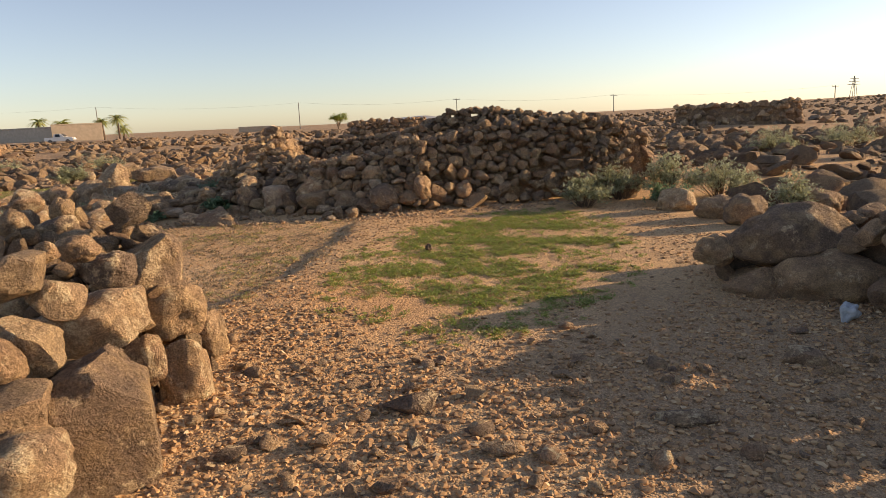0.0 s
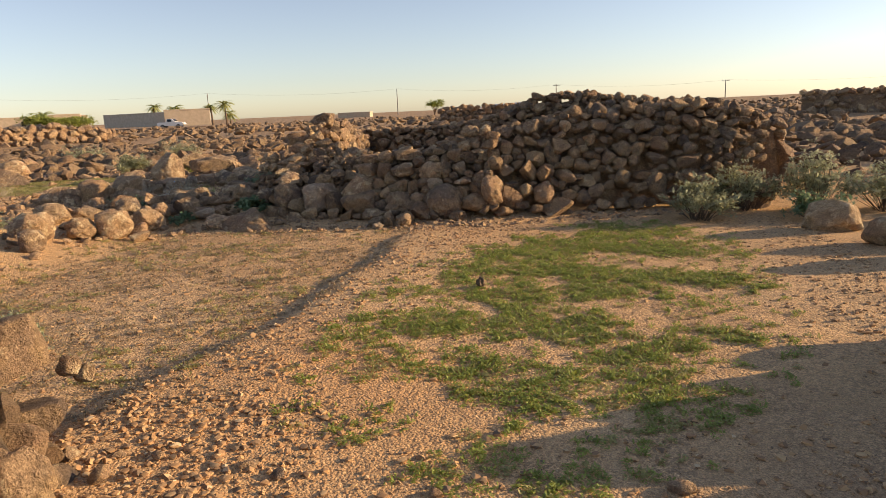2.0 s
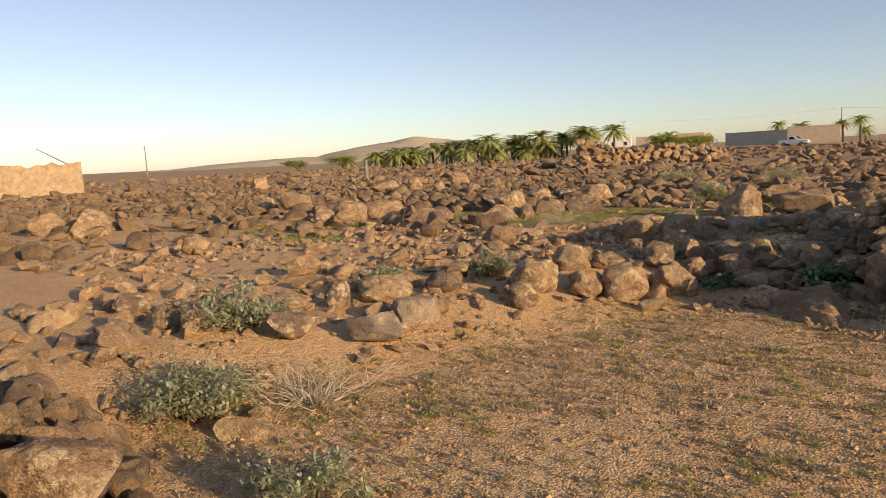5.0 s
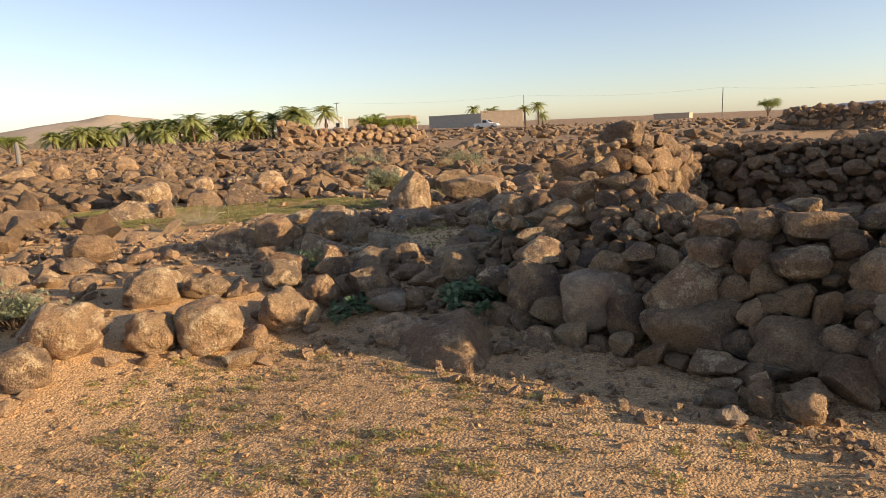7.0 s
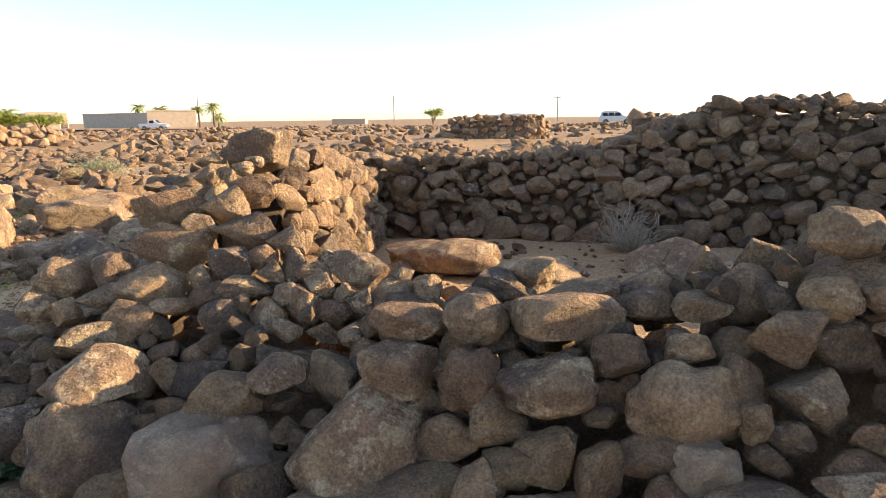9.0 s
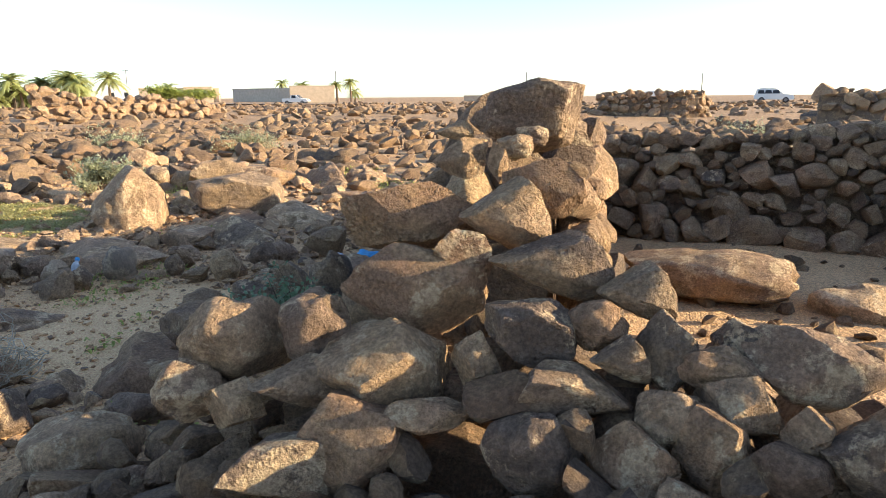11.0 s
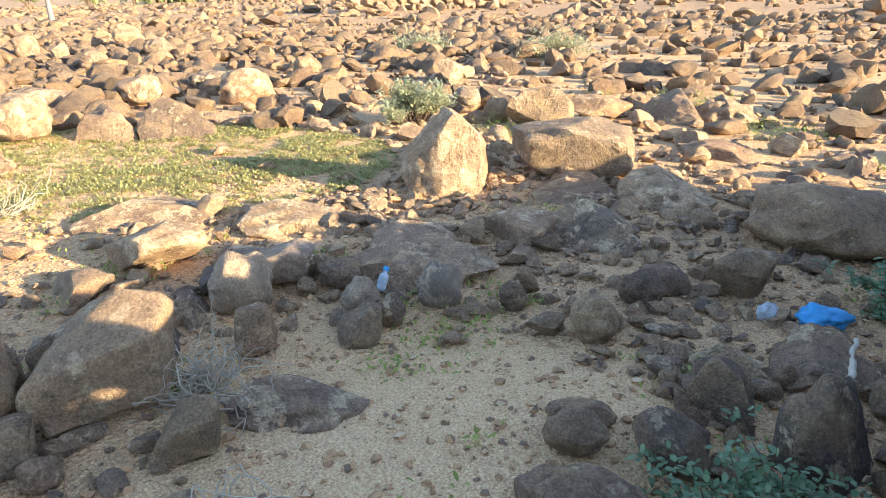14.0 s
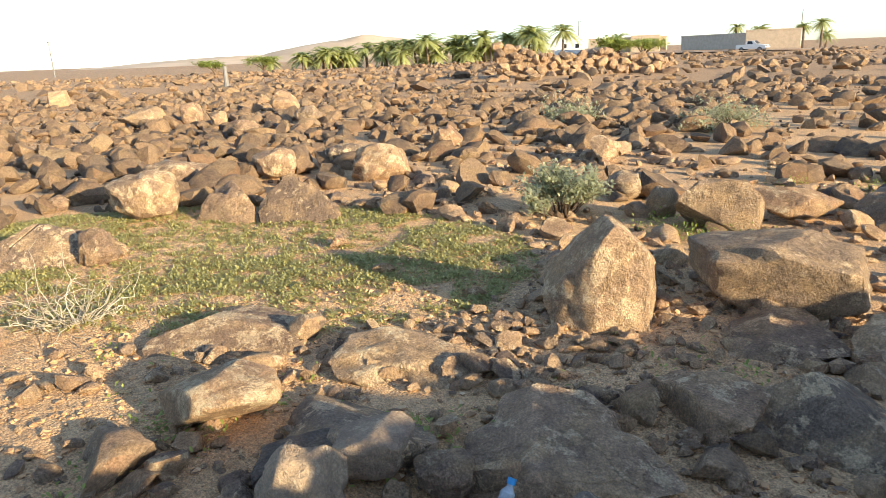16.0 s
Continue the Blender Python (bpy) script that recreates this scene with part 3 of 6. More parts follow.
set_stone("round", "dark", -8.55, 10.90, 0.51, 0.43, 0.33, 59)
set_stone("round", "brown", -5.14, 11.60, 0.36, 0.30, 0.27, 39)
set_stone("block", "brown", -5.53, 11.58, 0.37, 0.32, 0.26, 41)
set_stone("round", "grey", -4.59, 11.21, 0.31, 0.26, 0.17, 10)
set_stone("round", "brown", -4.40, 11.32, 0.23, 0.20, 0.17, 10)
set_stone("block", "grey", -5.08, 11.54, 0.22, 0.19, 0.17, 10)
set_stone("round", "dark", -1.92, 10.67, 0.18, 0.16, 0.10, 10)
set_stone("block", "dark", -1.73, 10.67, 0.14, 0.12, 0.17, 10)
set_stone("round", "brown", -1.53, 10.67, 0.20, 0.17, 0.18, 10)
set_stone("round", "grey", -1.84, 10.51, 0.16, 0.14, 0.09, 10)
set_stone("outcrop", "brown", -3.74, 10.70, 0.83, 0.71, 0.25, 10)
set_stone("outcrop", "bed", -3.18, 11.15, 0.35, 0.30, 0.11, 10)
set_stone("round", "grey", -7.14, 13.56, 0.31, 0.25, 0.33, 63)
set_stone("block", "grey", -7.22, 13.89, 0.31, 0.25, 0.22, 58)
set_stone("round", "brown", -6.97, 14.04, 0.23, 0.19, 0.17, 52)
set_stone("round", "grey", -6.66, 13.91, 0.19, 0.15, 0.20, 49)
set_stone("round", "brown", -6.46, 13.92, 0.14, 0.12, 0.17, 46)
set_stone("round", "grey", -6.41, 14.21, 0.22, 0.18, 0.25, 39)
set_stone("block", "tan", -6.72, 13.36, 0.19, 0.16, 0.23, 63)
set_stone("block", "brown", -6.44, 13.71, 0.20, 0.16, 0.19, 50)
set_stone("round", "brown", -7.02, 13.86, 0.11, 0.09, 0.11, 56)
set_stone("round", "brown", -6.11, 14.41, 0.14, 0.11, 0.17, 30)
set_stone("angular", "dark", -6.16, 14.58, 0.15, 0.12, 0.17, 29)
set_stone("angular", "dark", -5.86, 14.31, 0.18, 0.15, 0.11, 26)
set_stone("round", "brown", -5.64, 14.36, 0.21, 0.17, 0.24, 19)
set_stone("round", "dark", -5.66, 14.86, 0.23, 0.19, 0.19, 16)
set_stone("outcrop", "bed", -6.83, 14.46, 0.91, 0.72, 0.18, 43)
set_stone("outcrop", "bed", -7.51, 13.96, 0.66, 0.72, 0.17, 59)
set_stone("outcrop", "bed", -6.70, 15.28, 0.51, 0.57, 0.16, 31)
set_stone("outcrop", "bed", -6.31, 15.50, 0.63, 0.70, 0.24, 24)
set_stone("outcrop", "tan", -7.99, 14.58, 0.86, 0.73, 0.14, 55)
set_stone("slab", "tan", -8.00, 13.55, 0.53, 0.43, 0.26, 70)
set_stone("outcrop", "tan", -8.93, 13.92, 0.94, 0.79, 0.13, 70)
set_stone("block", "brown", -7.23, 16.72, 1.00, 0.80, 0.46, 28)
set_stone("block", "brown", -8.49, 18.14, 0.70, 0.56, 0.49, 32)
set_stone("round", "tan", -9.82, 18.55, 0.53, 0.42, 0.31, 38)
set_stone("round", "brown", -9.06, 18.10, 0.29, 0.23, 0.32, 36)
set_stone("outcrop", "bed", -6.87, 16.18, 0.65, 0.67, 0.11, 27)
set_stone("outcrop", "bed", -6.27, 16.48, 0.67, 0.73, 0.21, 18)
set_stone("angular", "dark", -6.43, 15.16, 0.18, 0.15, 0.12, 28)
set_stone("angular", "brown", -6.41, 14.91, 0.21, 0.16, 0.10, 30)
set_stone("round", "tan", -12.68, 14.30, 0.70, 0.56, 0.54, 77)
set_stone("slab", "tan", -14.16, 15.10, 0.89, 0.71, 0.42, 74)
set_stone("outcrop", "brown", -12.11, 14.99, 0.72, 0.79, 0.35, 70)
set_stone("outcrop", "brown", -11.60, 15.57, 0.82, 0.90, 0.44, 65)
set_stone("round", "tan", -13.91, 16.25, 0.57, 0.45, 0.44, 67)
set_stone("round", "tan", -12.86, 17.29, 0.77, 0.61, 0.50, 59)
set_stone("slab", "tan", -14.24, 17.48, 0.55, 0.44, 0.32, 62)
set_stone("round", "brown", -14.08, 19.28, 0.49, 0.39, 0.47, 53)
set_stone("round", "brown", -11.19, 13.59, 0.30, 0.24, 0.33, 80)
set_stone("round", "brown", -18.96, 17.70, 0.51, 0.41, 0.43, 69)
set_stone("round", "brown", -24.95, 21.13, 0.86, 0.69, 0.73, 67)
set_stone("round", "brown", -23.07, 17.80, 0.55, 0.44, 0.62, 74)
set_stone("round", "brown", -21.71, 18.04, 0.39, 0.31, 0.47, 72)
set_stone("round", "brown", -20.96, 20.03, 0.68, 0.55, 0.48, 65)
set_stone("outcrop", "brown", -7.57, 19.37, 0.82, 0.90, 0.31, 21)
set_stone("outcrop", "brown", -6.99, 19.64, 0.63, 0.69, 0.28, 16)
set_stone("angular", "brown", -8.18, 18.87, 0.71, 0.57, 0.31, 27)
set_stone("outcrop", "brown", -6.51, 18.09, 0.73, 0.80, 0.10, 15)
set_stone("block", "brown", -6.83, 12.78, 0.53, 0.42, 0.45, 62)
set_stone("round", "brown", -7.06, 12.26, 0.54, 0.43, 0.40, 73)
set_stone("round", "brown", -5.19, 16.26, 0.87, 0.69, 0.37, 13)
set_stone("angular", "dark", -5.34, 15.26, 0.32, 0.26, 0.26, 18)
set_stone("outcrop", "brown", -5.03, 14.25, 0.33, 0.36, 0.24, 18)
set_stone("outcrop", "brown", -4.67, 14.16, 0.35, 0.38, 0.35, 12)
set_stone("slab", "dark", -4.48, 14.54, 0.27, 0.22, 0.14, 7)
set_stone("block", "brown", -4.31, 14.12, 0.32, 0.26, 0.21, 5)
set_stone("block", "brown", -5.03, 13.78, 0.24, 0.19, 0.20, 21)
set_stone("round", "dark", -5.31, 13.67, 0.22, 0.18, 0.16, 28)
set_stone("outcrop", "brown", -5.11, 13.36, 0.40, 0.44, 0.19, 27)
set_stone("round", "dark", -5.07, 13.11, 0.19, 0.15, 0.12, 29)
set_stone("block", "brown", -4.80, 13.16, 0.29, 0.23, 0.18, 22)
set_stone("block", "brown", -4.17, 13.63, 0.38, 0.30, 0.40, 2)
set_stone("round", "dark", -4.57, 13.12, 0.29, 0.23, 0.16, 15)
set_stone("outcrop", "bed", -5.22, 12.62, 0.24, 0.25, 0.10, 42)
set_stone("outcrop", "brown", -4.97, 12.83, 0.46, 0.43, 0.16, 31)
set_stone("outcrop", "bed", -6.07, 12.01, 0.51, 0.57, 0.28, 71)
set_stone("block", "grey", -5.99, 12.00, 0.17, 0.14, 0.13, 71)
set_stone("block", "tan", -6.73, 12.35, 0.23, 0.19, 0.18, 69)
set_stone("round", "brown", -6.52, 12.41, 0.13, 0.10, 0.12, 66)
set_stone("block", "dark", -6.30, 12.82, 0.21, 0.17, 0.22, 56)
set_stone("outcrop", "bed", -6.26, 13.24, 0.53, 0.40, 0.09, 49)
set_stone("block", "grey", -6.17, 12.43, 0.10, 0.08, 0.07, 62)
heap_stone(corner_heap, "angular", -3.39, 12.17, 0.97, 0.37, 0.20, 0.22, 21)
heap_stone(corner_heap, "slab", -3.41, 11.99, 0.81, 0.33, 0.21, 0.23, 24)
heap_stone(corner_heap, "block", -3.07, 12.07, 0.92, 0.21, 0.14, 0.15, 11)
heap_stone(corner_heap, "angular", -3.05, 12.22, 1.04, 0.29, 0.16, 0.17, 10)
heap_stone(corner_heap, "block", -3.28, 12.22, 1.05, 0.15, 0.13, 0.15, 17)
heap_stone(corner_heap, "angular", -3.47, 12.35, 1.13, 0.38, 0.20, 0.20, 21)
heap_stone(corner_heap, "angular", -3.20, 12.35, 1.13, 0.23, 0.19, 0.21, 13)
heap_stone(corner_heap, "round", -2.92, 12.09, 0.94, 0.14, 0.11, 0.12, 6)
heap_stone(corner_heap, "angular", -2.84, 12.18, 1.00, 0.17, 0.13, 0.14, 3)
heap_stone(corner_heap, "angular", -2.97, 11.97, 0.82, 0.27, 0.15, 0.13, 8)
heap_stone(corner_heap, "round", -3.02, 11.87, 0.72, 0.21, 0.16, 0.18, 11)
heap_stone(corner_heap, "angular", -2.86, 12.02, 0.89, 0.12, 0.09, 0.10, 4)
heap_stone(corner_heap, "angular", -2.77, 12.07, 0.90, 0.14, 0.13, 0.17, 0)
heap_stone(corner_heap, "round", -2.66, 12.02, 0.89, 0.16, 0.09, 0.10, -4)
heap_stone(corner_heap, "angular", -2.62, 11.97, 0.83, 0.17, 0.13, 0.15, -5)
heap_stone(corner_heap, "angular", -2.47, 12.07, 0.89, 0.27, 0.16, 0.18, -11)
heap_stone(corner_heap, "angular", -2.62, 12.09, 0.94, 0.11, 0.07, 0.08, -5)
heap_stone(corner_heap, "angular", -2.67, 11.90, 0.77, 0.14, 0.12, 0.18, -3)
heap_stone(corner_heap, "round", -2.75, 11.94, 0.81, 0.15, 0.11, 0.12, 0)
heap_stone(corner_heap, "angular", -2.82, 11.86, 0.74, 0.18, 0.12, 0.14, 3)
heap_stone(corner_heap, "angular", -2.50, 11.93, 0.81, 0.09, 0.08, 0.12, -10)
heap_stone(corner_heap, "angular", -2.42, 11.91, 0.79, 0.12, 0.11, 0.15, -13)
heap_stone(corner_heap, "angular", -3.43, 11.85, 0.68, 0.27, 0.21, 0.24, 26)
heap_stone(corner_heap, "block", -3.57, 11.77, 0.65, 0.27, 0.15, 0.15, 32)
heap_stone(corner_heap, "angular", -3.74, 11.85, 0.73, 0.14, 0.12, 0.14, 36)
heap_stone(corner_heap, "round", -3.89, 11.88, 0.74, 0.18, 0.14, 0.16, 39)
heap_stone(corner_heap, "round", -3.84, 12.00, 0.84, 0.27, 0.19, 0.22, 36)
heap_stone(corner_heap, "angular", -3.60, 11.91, 0.78, 0.22, 0.12, 0.13, 31)
heap_stone(corner_heap, "round", -3.61, 12.03, 0.88, 0.17, 0.15, 0.18, 29)
heap_stone(corner_heap, "angular", -3.25, 11.89, 0.76, 0.20, 0.11, 0.08, 19)
heap_stone(corner_heap, "block", -3.22, 12.89, 1.38, 0.31, 0.26, 0.25, 11, "brown")
heap_stone(corner_heap, "angular", -3.35, 12.78, 1.37, 0.14, 0.09, 0.10, 14)
heap_stone(corner_heap, "angular", -3.40, 12.59, 1.27, 0.17, 0.11, 0.12, 17)
heap_stone(corner_heap, "round", -3.24, 12.64, 1.30, 0.11, 0.08, 0.08, 13)
heap_stone(corner_heap, "round", -3.20, 12.70, 1.33, 0.10, 0.06, 0.07, 11)
heap_stone(corner_heap, "angular", -3.27, 12.55, 1.26, 0.06, 0.05, 0.12, 14)
heap_stone(corner_heap, "angular", -3.12, 12.49, 1.20, 0.23, 0.16, 0.18, 10)
heap_stone(corner_heap, "angular", -3.46, 12.72, 1.34, 0.12, 0.07, 0.07, 18)
heap_stone(corner_heap, "angular", -2.54, 11.88, 0.76, 0.16, 0.09, 0.10, -8)
heap_stone(corner_heap, "angular", -3.18, 12.00, 0.85, 0.11, 0.09, 0.15, 16)
heap_stone(corner_heap, "slab", -2.32, 11.97, 0.82, 0.24, 0.13, 0.12, -2)
heap_stone(corner_heap, "round", -1.95, 11.93, 0.76, 0.28, 0.18, 0.20, -15)
heap_stone(corner_heap, "block", -2.21, 11.91, 0.74, 0.26, 0.16, 0.18, -6)
heap_stone(corner_heap, "angular", -1.74, 12.06, 0.89, 0.25, 0.14, 0.15, -21)
heap_stone(corner_heap, "angular", -1.84, 12.01, 0.84, 0.29, 0.16, 0.17, -18)
heap_stone(corner_heap, "round", -2.16, 11.98, 0.83, 0.12, 0.10, 0.15, -8)
heap_stone(corner_heap, "angular", -1.77, 11.88, 0.76, 0.13, 0.11, 0.12, -22)
heap_stone(corner_heap, "angular", -1.62, 11.94, 0.81, 0.08, 0.08, 0.11, -26)
heap_stone(corner_heap, "round", -1.68, 11.85, 0.75, 0.08, 0.06, 0.06, -25)
heap_stone(corner_heap, "round", -1.70, 11.96, 0.82, 0.10, 0.09, 0.10, -23)
heap_stone(corner_heap, "angular", -2.28, 12.02, 0.89, 0.11, 0.07, 0.07, -4)
heap_stone(front_wall, "ball", -1.04, 11.13, 0.24, 0.51, 0.45, 0.50, -6)
heap_stone(front_wall, "angular", -3.77, 11.44, 0.33, 0.28, 0.22, 0.25, 35)
heap_stone(front_wall, "round", -4.13, 11.57, 0.39, 0.31, 0.27, 0.30, 38)
heap_stone(front_wall, "block", -2.16, 11.52, 0.84, 0.24, 0.13, 0.14, 13)
heap_stone(front_wall, "round", -1.91, 11.54, 0.85, 0.23, 0.17, 0.19, 9)
heap_stone(front_wall, "block", -1.60, 11.55, 0.87, 0.40, 0.22, 0.17, 3)
heap_stone(front_wall, "round", -0.45, 11.34, 0.68, 0.12, 0.11, 0.20, -16)
heap_stone(front_wall, "round", -1.21, 11.42, 0.81, 0.15, 0.09, 0.10, -3)
heap_stone(front_wall, "slab", -2.01, 11.00, 0.11, 0.31, 0.17, 0.16, 12)
heap_stone(front_wall, "slab", -0.60, 11.36, 0.91, 0.17, 0.09, 0.06, -14)
heap_stone(front_wall, "slab", -0.79, 11.12, 0.52, 0.24, 0.13, 0.07, -11)
heap_stone(gate_heap, "slab", -1.82, 3.15, 0.07, 0.58, 0.52, 0.75, 28)
heap_stone(gate_heap, "slab", -1.85, 3.55, 0.51, 0.35, 0.22, 0.24, 27)
heap_stone(gate_heap, "angular", -2.06, 3.50, 0.47, 0.37, 0.21, 0.24, 29)
heap_stone(gate_heap, "round", -2.20, 3.40, 0.40, 0.25, 0.22, 0.34, 32)
heap_stone(gate_heap, "angular", -2.29, 3.30, 0.36, 0.13, 0.11, 0.26, 33)
heap_stone(gate_heap, "round", -2.15, 3.13, 0.17, 0.25, 0.22, 0.29, 32)
heap_stone(gate_heap, "angular", -2.00, 2.90, -0.03, 0.32, 0.26, 0.29, 32)
heap_stone(gate_heap, "round", -2.23, 3.67, 0.62, 0.32, 0.22, 0.24, 30)
heap_stone(gate_heap, "round", -2.47, 3.76, 0.69, 0.26, 0.24, 0.27, 33)
heap_stone(gate_heap, "round", -2.22, 3.96, 0.87, 0.23, 0.14, 0.15, 29)
heap_stone(gate_heap, "round", -2.41, 4.17, 1.05, 0.14, 0.13, 0.15, 30)
heap_stone(gate_heap, "round", -2.66, 4.24, 1.10, 0.18, 0.15, 0.17, 32)
heap_stone(gate_heap, "round", -2.65, 4.09, 0.96, 0.23, 0.20, 0.23, 33)
heap_stone(gate_heap, "round", -2.18, 3.81, 0.77, 0.18, 0.13, 0.15, 29)
heap_stone(gate_heap, "round", -2.42, 3.90, 0.85, 0.17, 0.11, 0.12, 32)
heap_stone(gate_heap, "round", -2.37, 4.03, 0.94, 0.23, 0.14, 0.16, 30)
heap_stone(gate_heap, "round", -2.32, 3.84, 0.77, 0.20, 0.15, 0.16, 31)
heap_stone(gate_heap, "slab", -2.84, 4.82, 0.65, 0.35, 0.20, 0.22, 67)
heap_stone(gate_heap, "angular", -2.46, 4.54, 0.65, 0.37, 0.23, 0.25, 69)
heap_stone(gate_heap, "round", -2.22, 4.39, 0.60, 0.22, 0.16, 0.18, 70)
heap_stone(gate_heap, "angular", -2.20, 4.59, 0.54, 0.24, 0.22, 0.26, 66)
heap_stone(gate_heap, "angular", -4.35, 5.82, -0.03, 0.40, 0.22, 0.25, 63)
heap_stone(gate_heap, "block", -2.22, 4.81, 0.45, 0.36, 0.25, 0.28, 61)
heap_stone(gate_heap, "angular", -2.97, 5.79, -0.03, 0.34, 0.19, 0.22, 54)
heap_stone(gate_heap, "angular", -2.49, 4.80, 0.58, 0.17, 0.13, 0.15, 64)
heap_stone(gate_heap, "angular", -2.51, 4.91, 0.53, 0.14, 0.12, 0.13, 63)
heap_stone(gate_heap, "angular", -2.14, 5.19, 0.19, 0.10, 0.09, 0.11, 53)
heap_stone(gate_heap, "angular", -2.08, 5.01, 0.30, 0.11, 0.09, 0.11, 56)
heap_stone(side_wall, "round", 2.80, 5.38, 0.43, 0.94, 0.51, 0.53, -27)
heap_stone(side_wall, "round", 2.91, 5.06, 0.13, 0.85, 0.46, 0.48, -29)
heap_stone(side_wall, "angular", 2.44, 5.21, 0.07, 0.49, 0.28, 0.31, -24)
set_stone("round", "brown", 3.78, 8.45, 0.51, 0.41, 0.43, -24)
set_stone("angular", "brown", 5.72, 10.29, 0.70, 0.56, 0.46, -29)
set_stone("round", "brown", 5.12, 9.11, 0.50, 0.40, 0.32, -29)
heap_stone(side_wall, "round", 3.17, 4.87, 0.06, 0.19, 0.18, 0.42, -32)
heap_stone(side_wall, "round", 2.26, 5.59, 0.30, 0.34, 0.25, 0.27, -22)
heap_stone(side_wall, "round", 3.29, 5.22, 0.39, 0.27, 0.15, 0.15, -32)
heap_stone(side_wall, "round", 3.25, 5.36, 0.55, 0.23, 0.13, 0.14, -31)
set_stone("angular", "brown", 5.16, 10.57, 0.42, 0.33, 0.30, -26)
heap_stone(side_wall, "round", 3.40, 5.39, 0.58, 0.23, 0.13, 0.11, -32)
boulder("round", -1.53, 10.85, 0.09, 0.21, 0.19, 0.16, 3)
boulder("round", -1.88, 10.70, 0.03, 0.17, 0.10, 0.07, 10)
boulder("angular", -1.75, 10.79, 0.11, 0.14, 0.13, 0.20, 7)
boulder("angular", -1.94, 10.83, 0.06, 0.17, 0.14, 0.10, 11)
boulder("round", -5.16, 12.20, 0.31, 0.35, 0.23, 0.21, 42)
boulder("round", -4.66, 11.25, 0.15, 0.34, 0.19, 0.17, 45)
boulder("angular", -4.43, 11.35, 0.16, 0.22, 0.19, 0.16, 42)
boulder("round", -4.14, 11.45, 0.17, 0.32, 0.18, 0.15, 39)
boulder("round", -4.80, 11.77, 0.22, 0.27, 0.18, 0.15, 42)
boulder("outcrop", -4.10, 10.84, 0.09, 0.54, 0.43, 0.16, 43)
boulder("outcrop", -3.88, 11.32, 0.11, 0.48, 0.38, 0.07, 37)
boulder("angular", -3.33, 10.87, 0.06, 0.17, 0.10, 0.08, 34)
boulder("standing", -7.76, 15.77, 0.47, 0.67, 0.60, 0.63, 42)
boulder("block", -7.38, 13.66, 0.27, 0.34, 0.22, 0.15, 66)
boulder("outcrop", -11.58, 13.34, 0.33, 1.01, 0.81, 0.27, 84)
boulder("round", -13.80, 13.62, 0.29, 0.24, 0.19, 0.18, 84)
boulder("angular", -10.28, 15.33, 0.25, 0.17, 0.11, 0.10, 63)
boulder("angular", -11.37, 16.22, 0.26, 0.23, 0.13, 0.12, 61)
boulder("angular", -11.48, 20.09, 0.40, 0.40, 0.36, 0.40, 41)
boulder("angular", -23.71, 16.76, 0.49, 1.13, 0.61, 0.59, 79)
boulder("round", -19.24, 17.81, 0.40, 0.49, 0.39, 0.40, 71)
boulder("block", -39.21, 16.75, 0.57, 0.93, 0.69, 0.74, 84)
boulder("block", -7.16, 12.52, 0.33, 0.11, 0.10, 0.26, 75)
boulder("round", -5.67, 14.46, 0.26, 0.21, 0.17, 0.13, 29)
boulder("round", -4.86, 13.86, 0.24, 0.14, 0.12, 0.08, 19)
boulder("round", -5.29, 14.30, 0.24, 0.14, 0.10, 0.07, 24)
boulder("angular", -6.24, 14.25, 0.23, 0.18, 0.10, 0.06, 40)
boulder("angular", -6.12, 13.97, 0.22, 0.15, 0.08, 0.05, 42)
boulder("angular", -6.03, 18.37, 0.30, 0.31, 0.21, 0.19, 15)
boulder("round", -5.22, 11.07, 0.21, 0.31, 0.28, 0.28, 40)
boulder("angular", -5.93, 11.34, 0.29, 0.40, 0.26, 0.25, 43)
boulder("round", -6.31, 10.26, 0.34, 0.42, 0.29, 0.27, 51)
boulder("round", -5.95, 10.47, 0.27, 0.38, 0.22, 0.20, 48)
boulder("round", -6.47, 6.80, 0.30, 0.47, 0.25, 0.20, 79)
boulder("angular", -5.68, 6.59, 0.25, 0.39, 0.28, 0.25, 80)
boulder("round", -6.22, 5.99, 0.31, 0.32, 0.24, 0.22, 87)
boulder("round", -6.60, 5.78, 0.29, 0.24, 0.20, 0.18, 89)
boulder("round", -7.46, 5.62, 0.31, 0.34, 0.24, 0.22, 91)
boulder("round", -6.94, 5.45, 0.28, 0.22, 0.17, 0.16, 93)
boulder("angular", -6.70, 8.91, 0.32, 0.27, 0.25, 0.23, 62)
boulder("angular", -8.29, 7.67, 0.34, 0.41, 0.29, 0.28, 76)
boulder("angular", -4.90, 11.34, 0.23, 0.42, 0.32, 0.30, 36)
boulder("outcrop", -7.50, 12.14, 0.32, 0.94, 0.75, 0.25, 46)
boulder("outcrop", -7.18, 12.93, 0.36, 0.66, 0.53, 0.31, 42)
boulder("round", -13.72, 10.81, 0.47, 0.70, 0.51, 0.53, 69)
boulder("round", -14.39, 11.97, 0.41, 0.89, 0.48, 0.42, 66)
boulder("round", -13.99, 10.33, 0.41, 0.47, 0.41, 0.42, 71)
boulder("round", -12.34, 9.24, 0.34, 0.30, 0.27, 0.28, 73)
boulder("angular", -12.01, 11.78, 0.39, 0.92, 0.50, 0.37, 62)
boulder("block", -18.17, 11.21, 0.51, 0.83, 0.60, 0.63, 73)
boulder("angular", -19.71, 10.81, 0.47, 0.57, 0.51, 0.55, 75)
boulder("slab", -16.81, 6.02, 0.51, 0.89, 0.60, 0.63, 89)
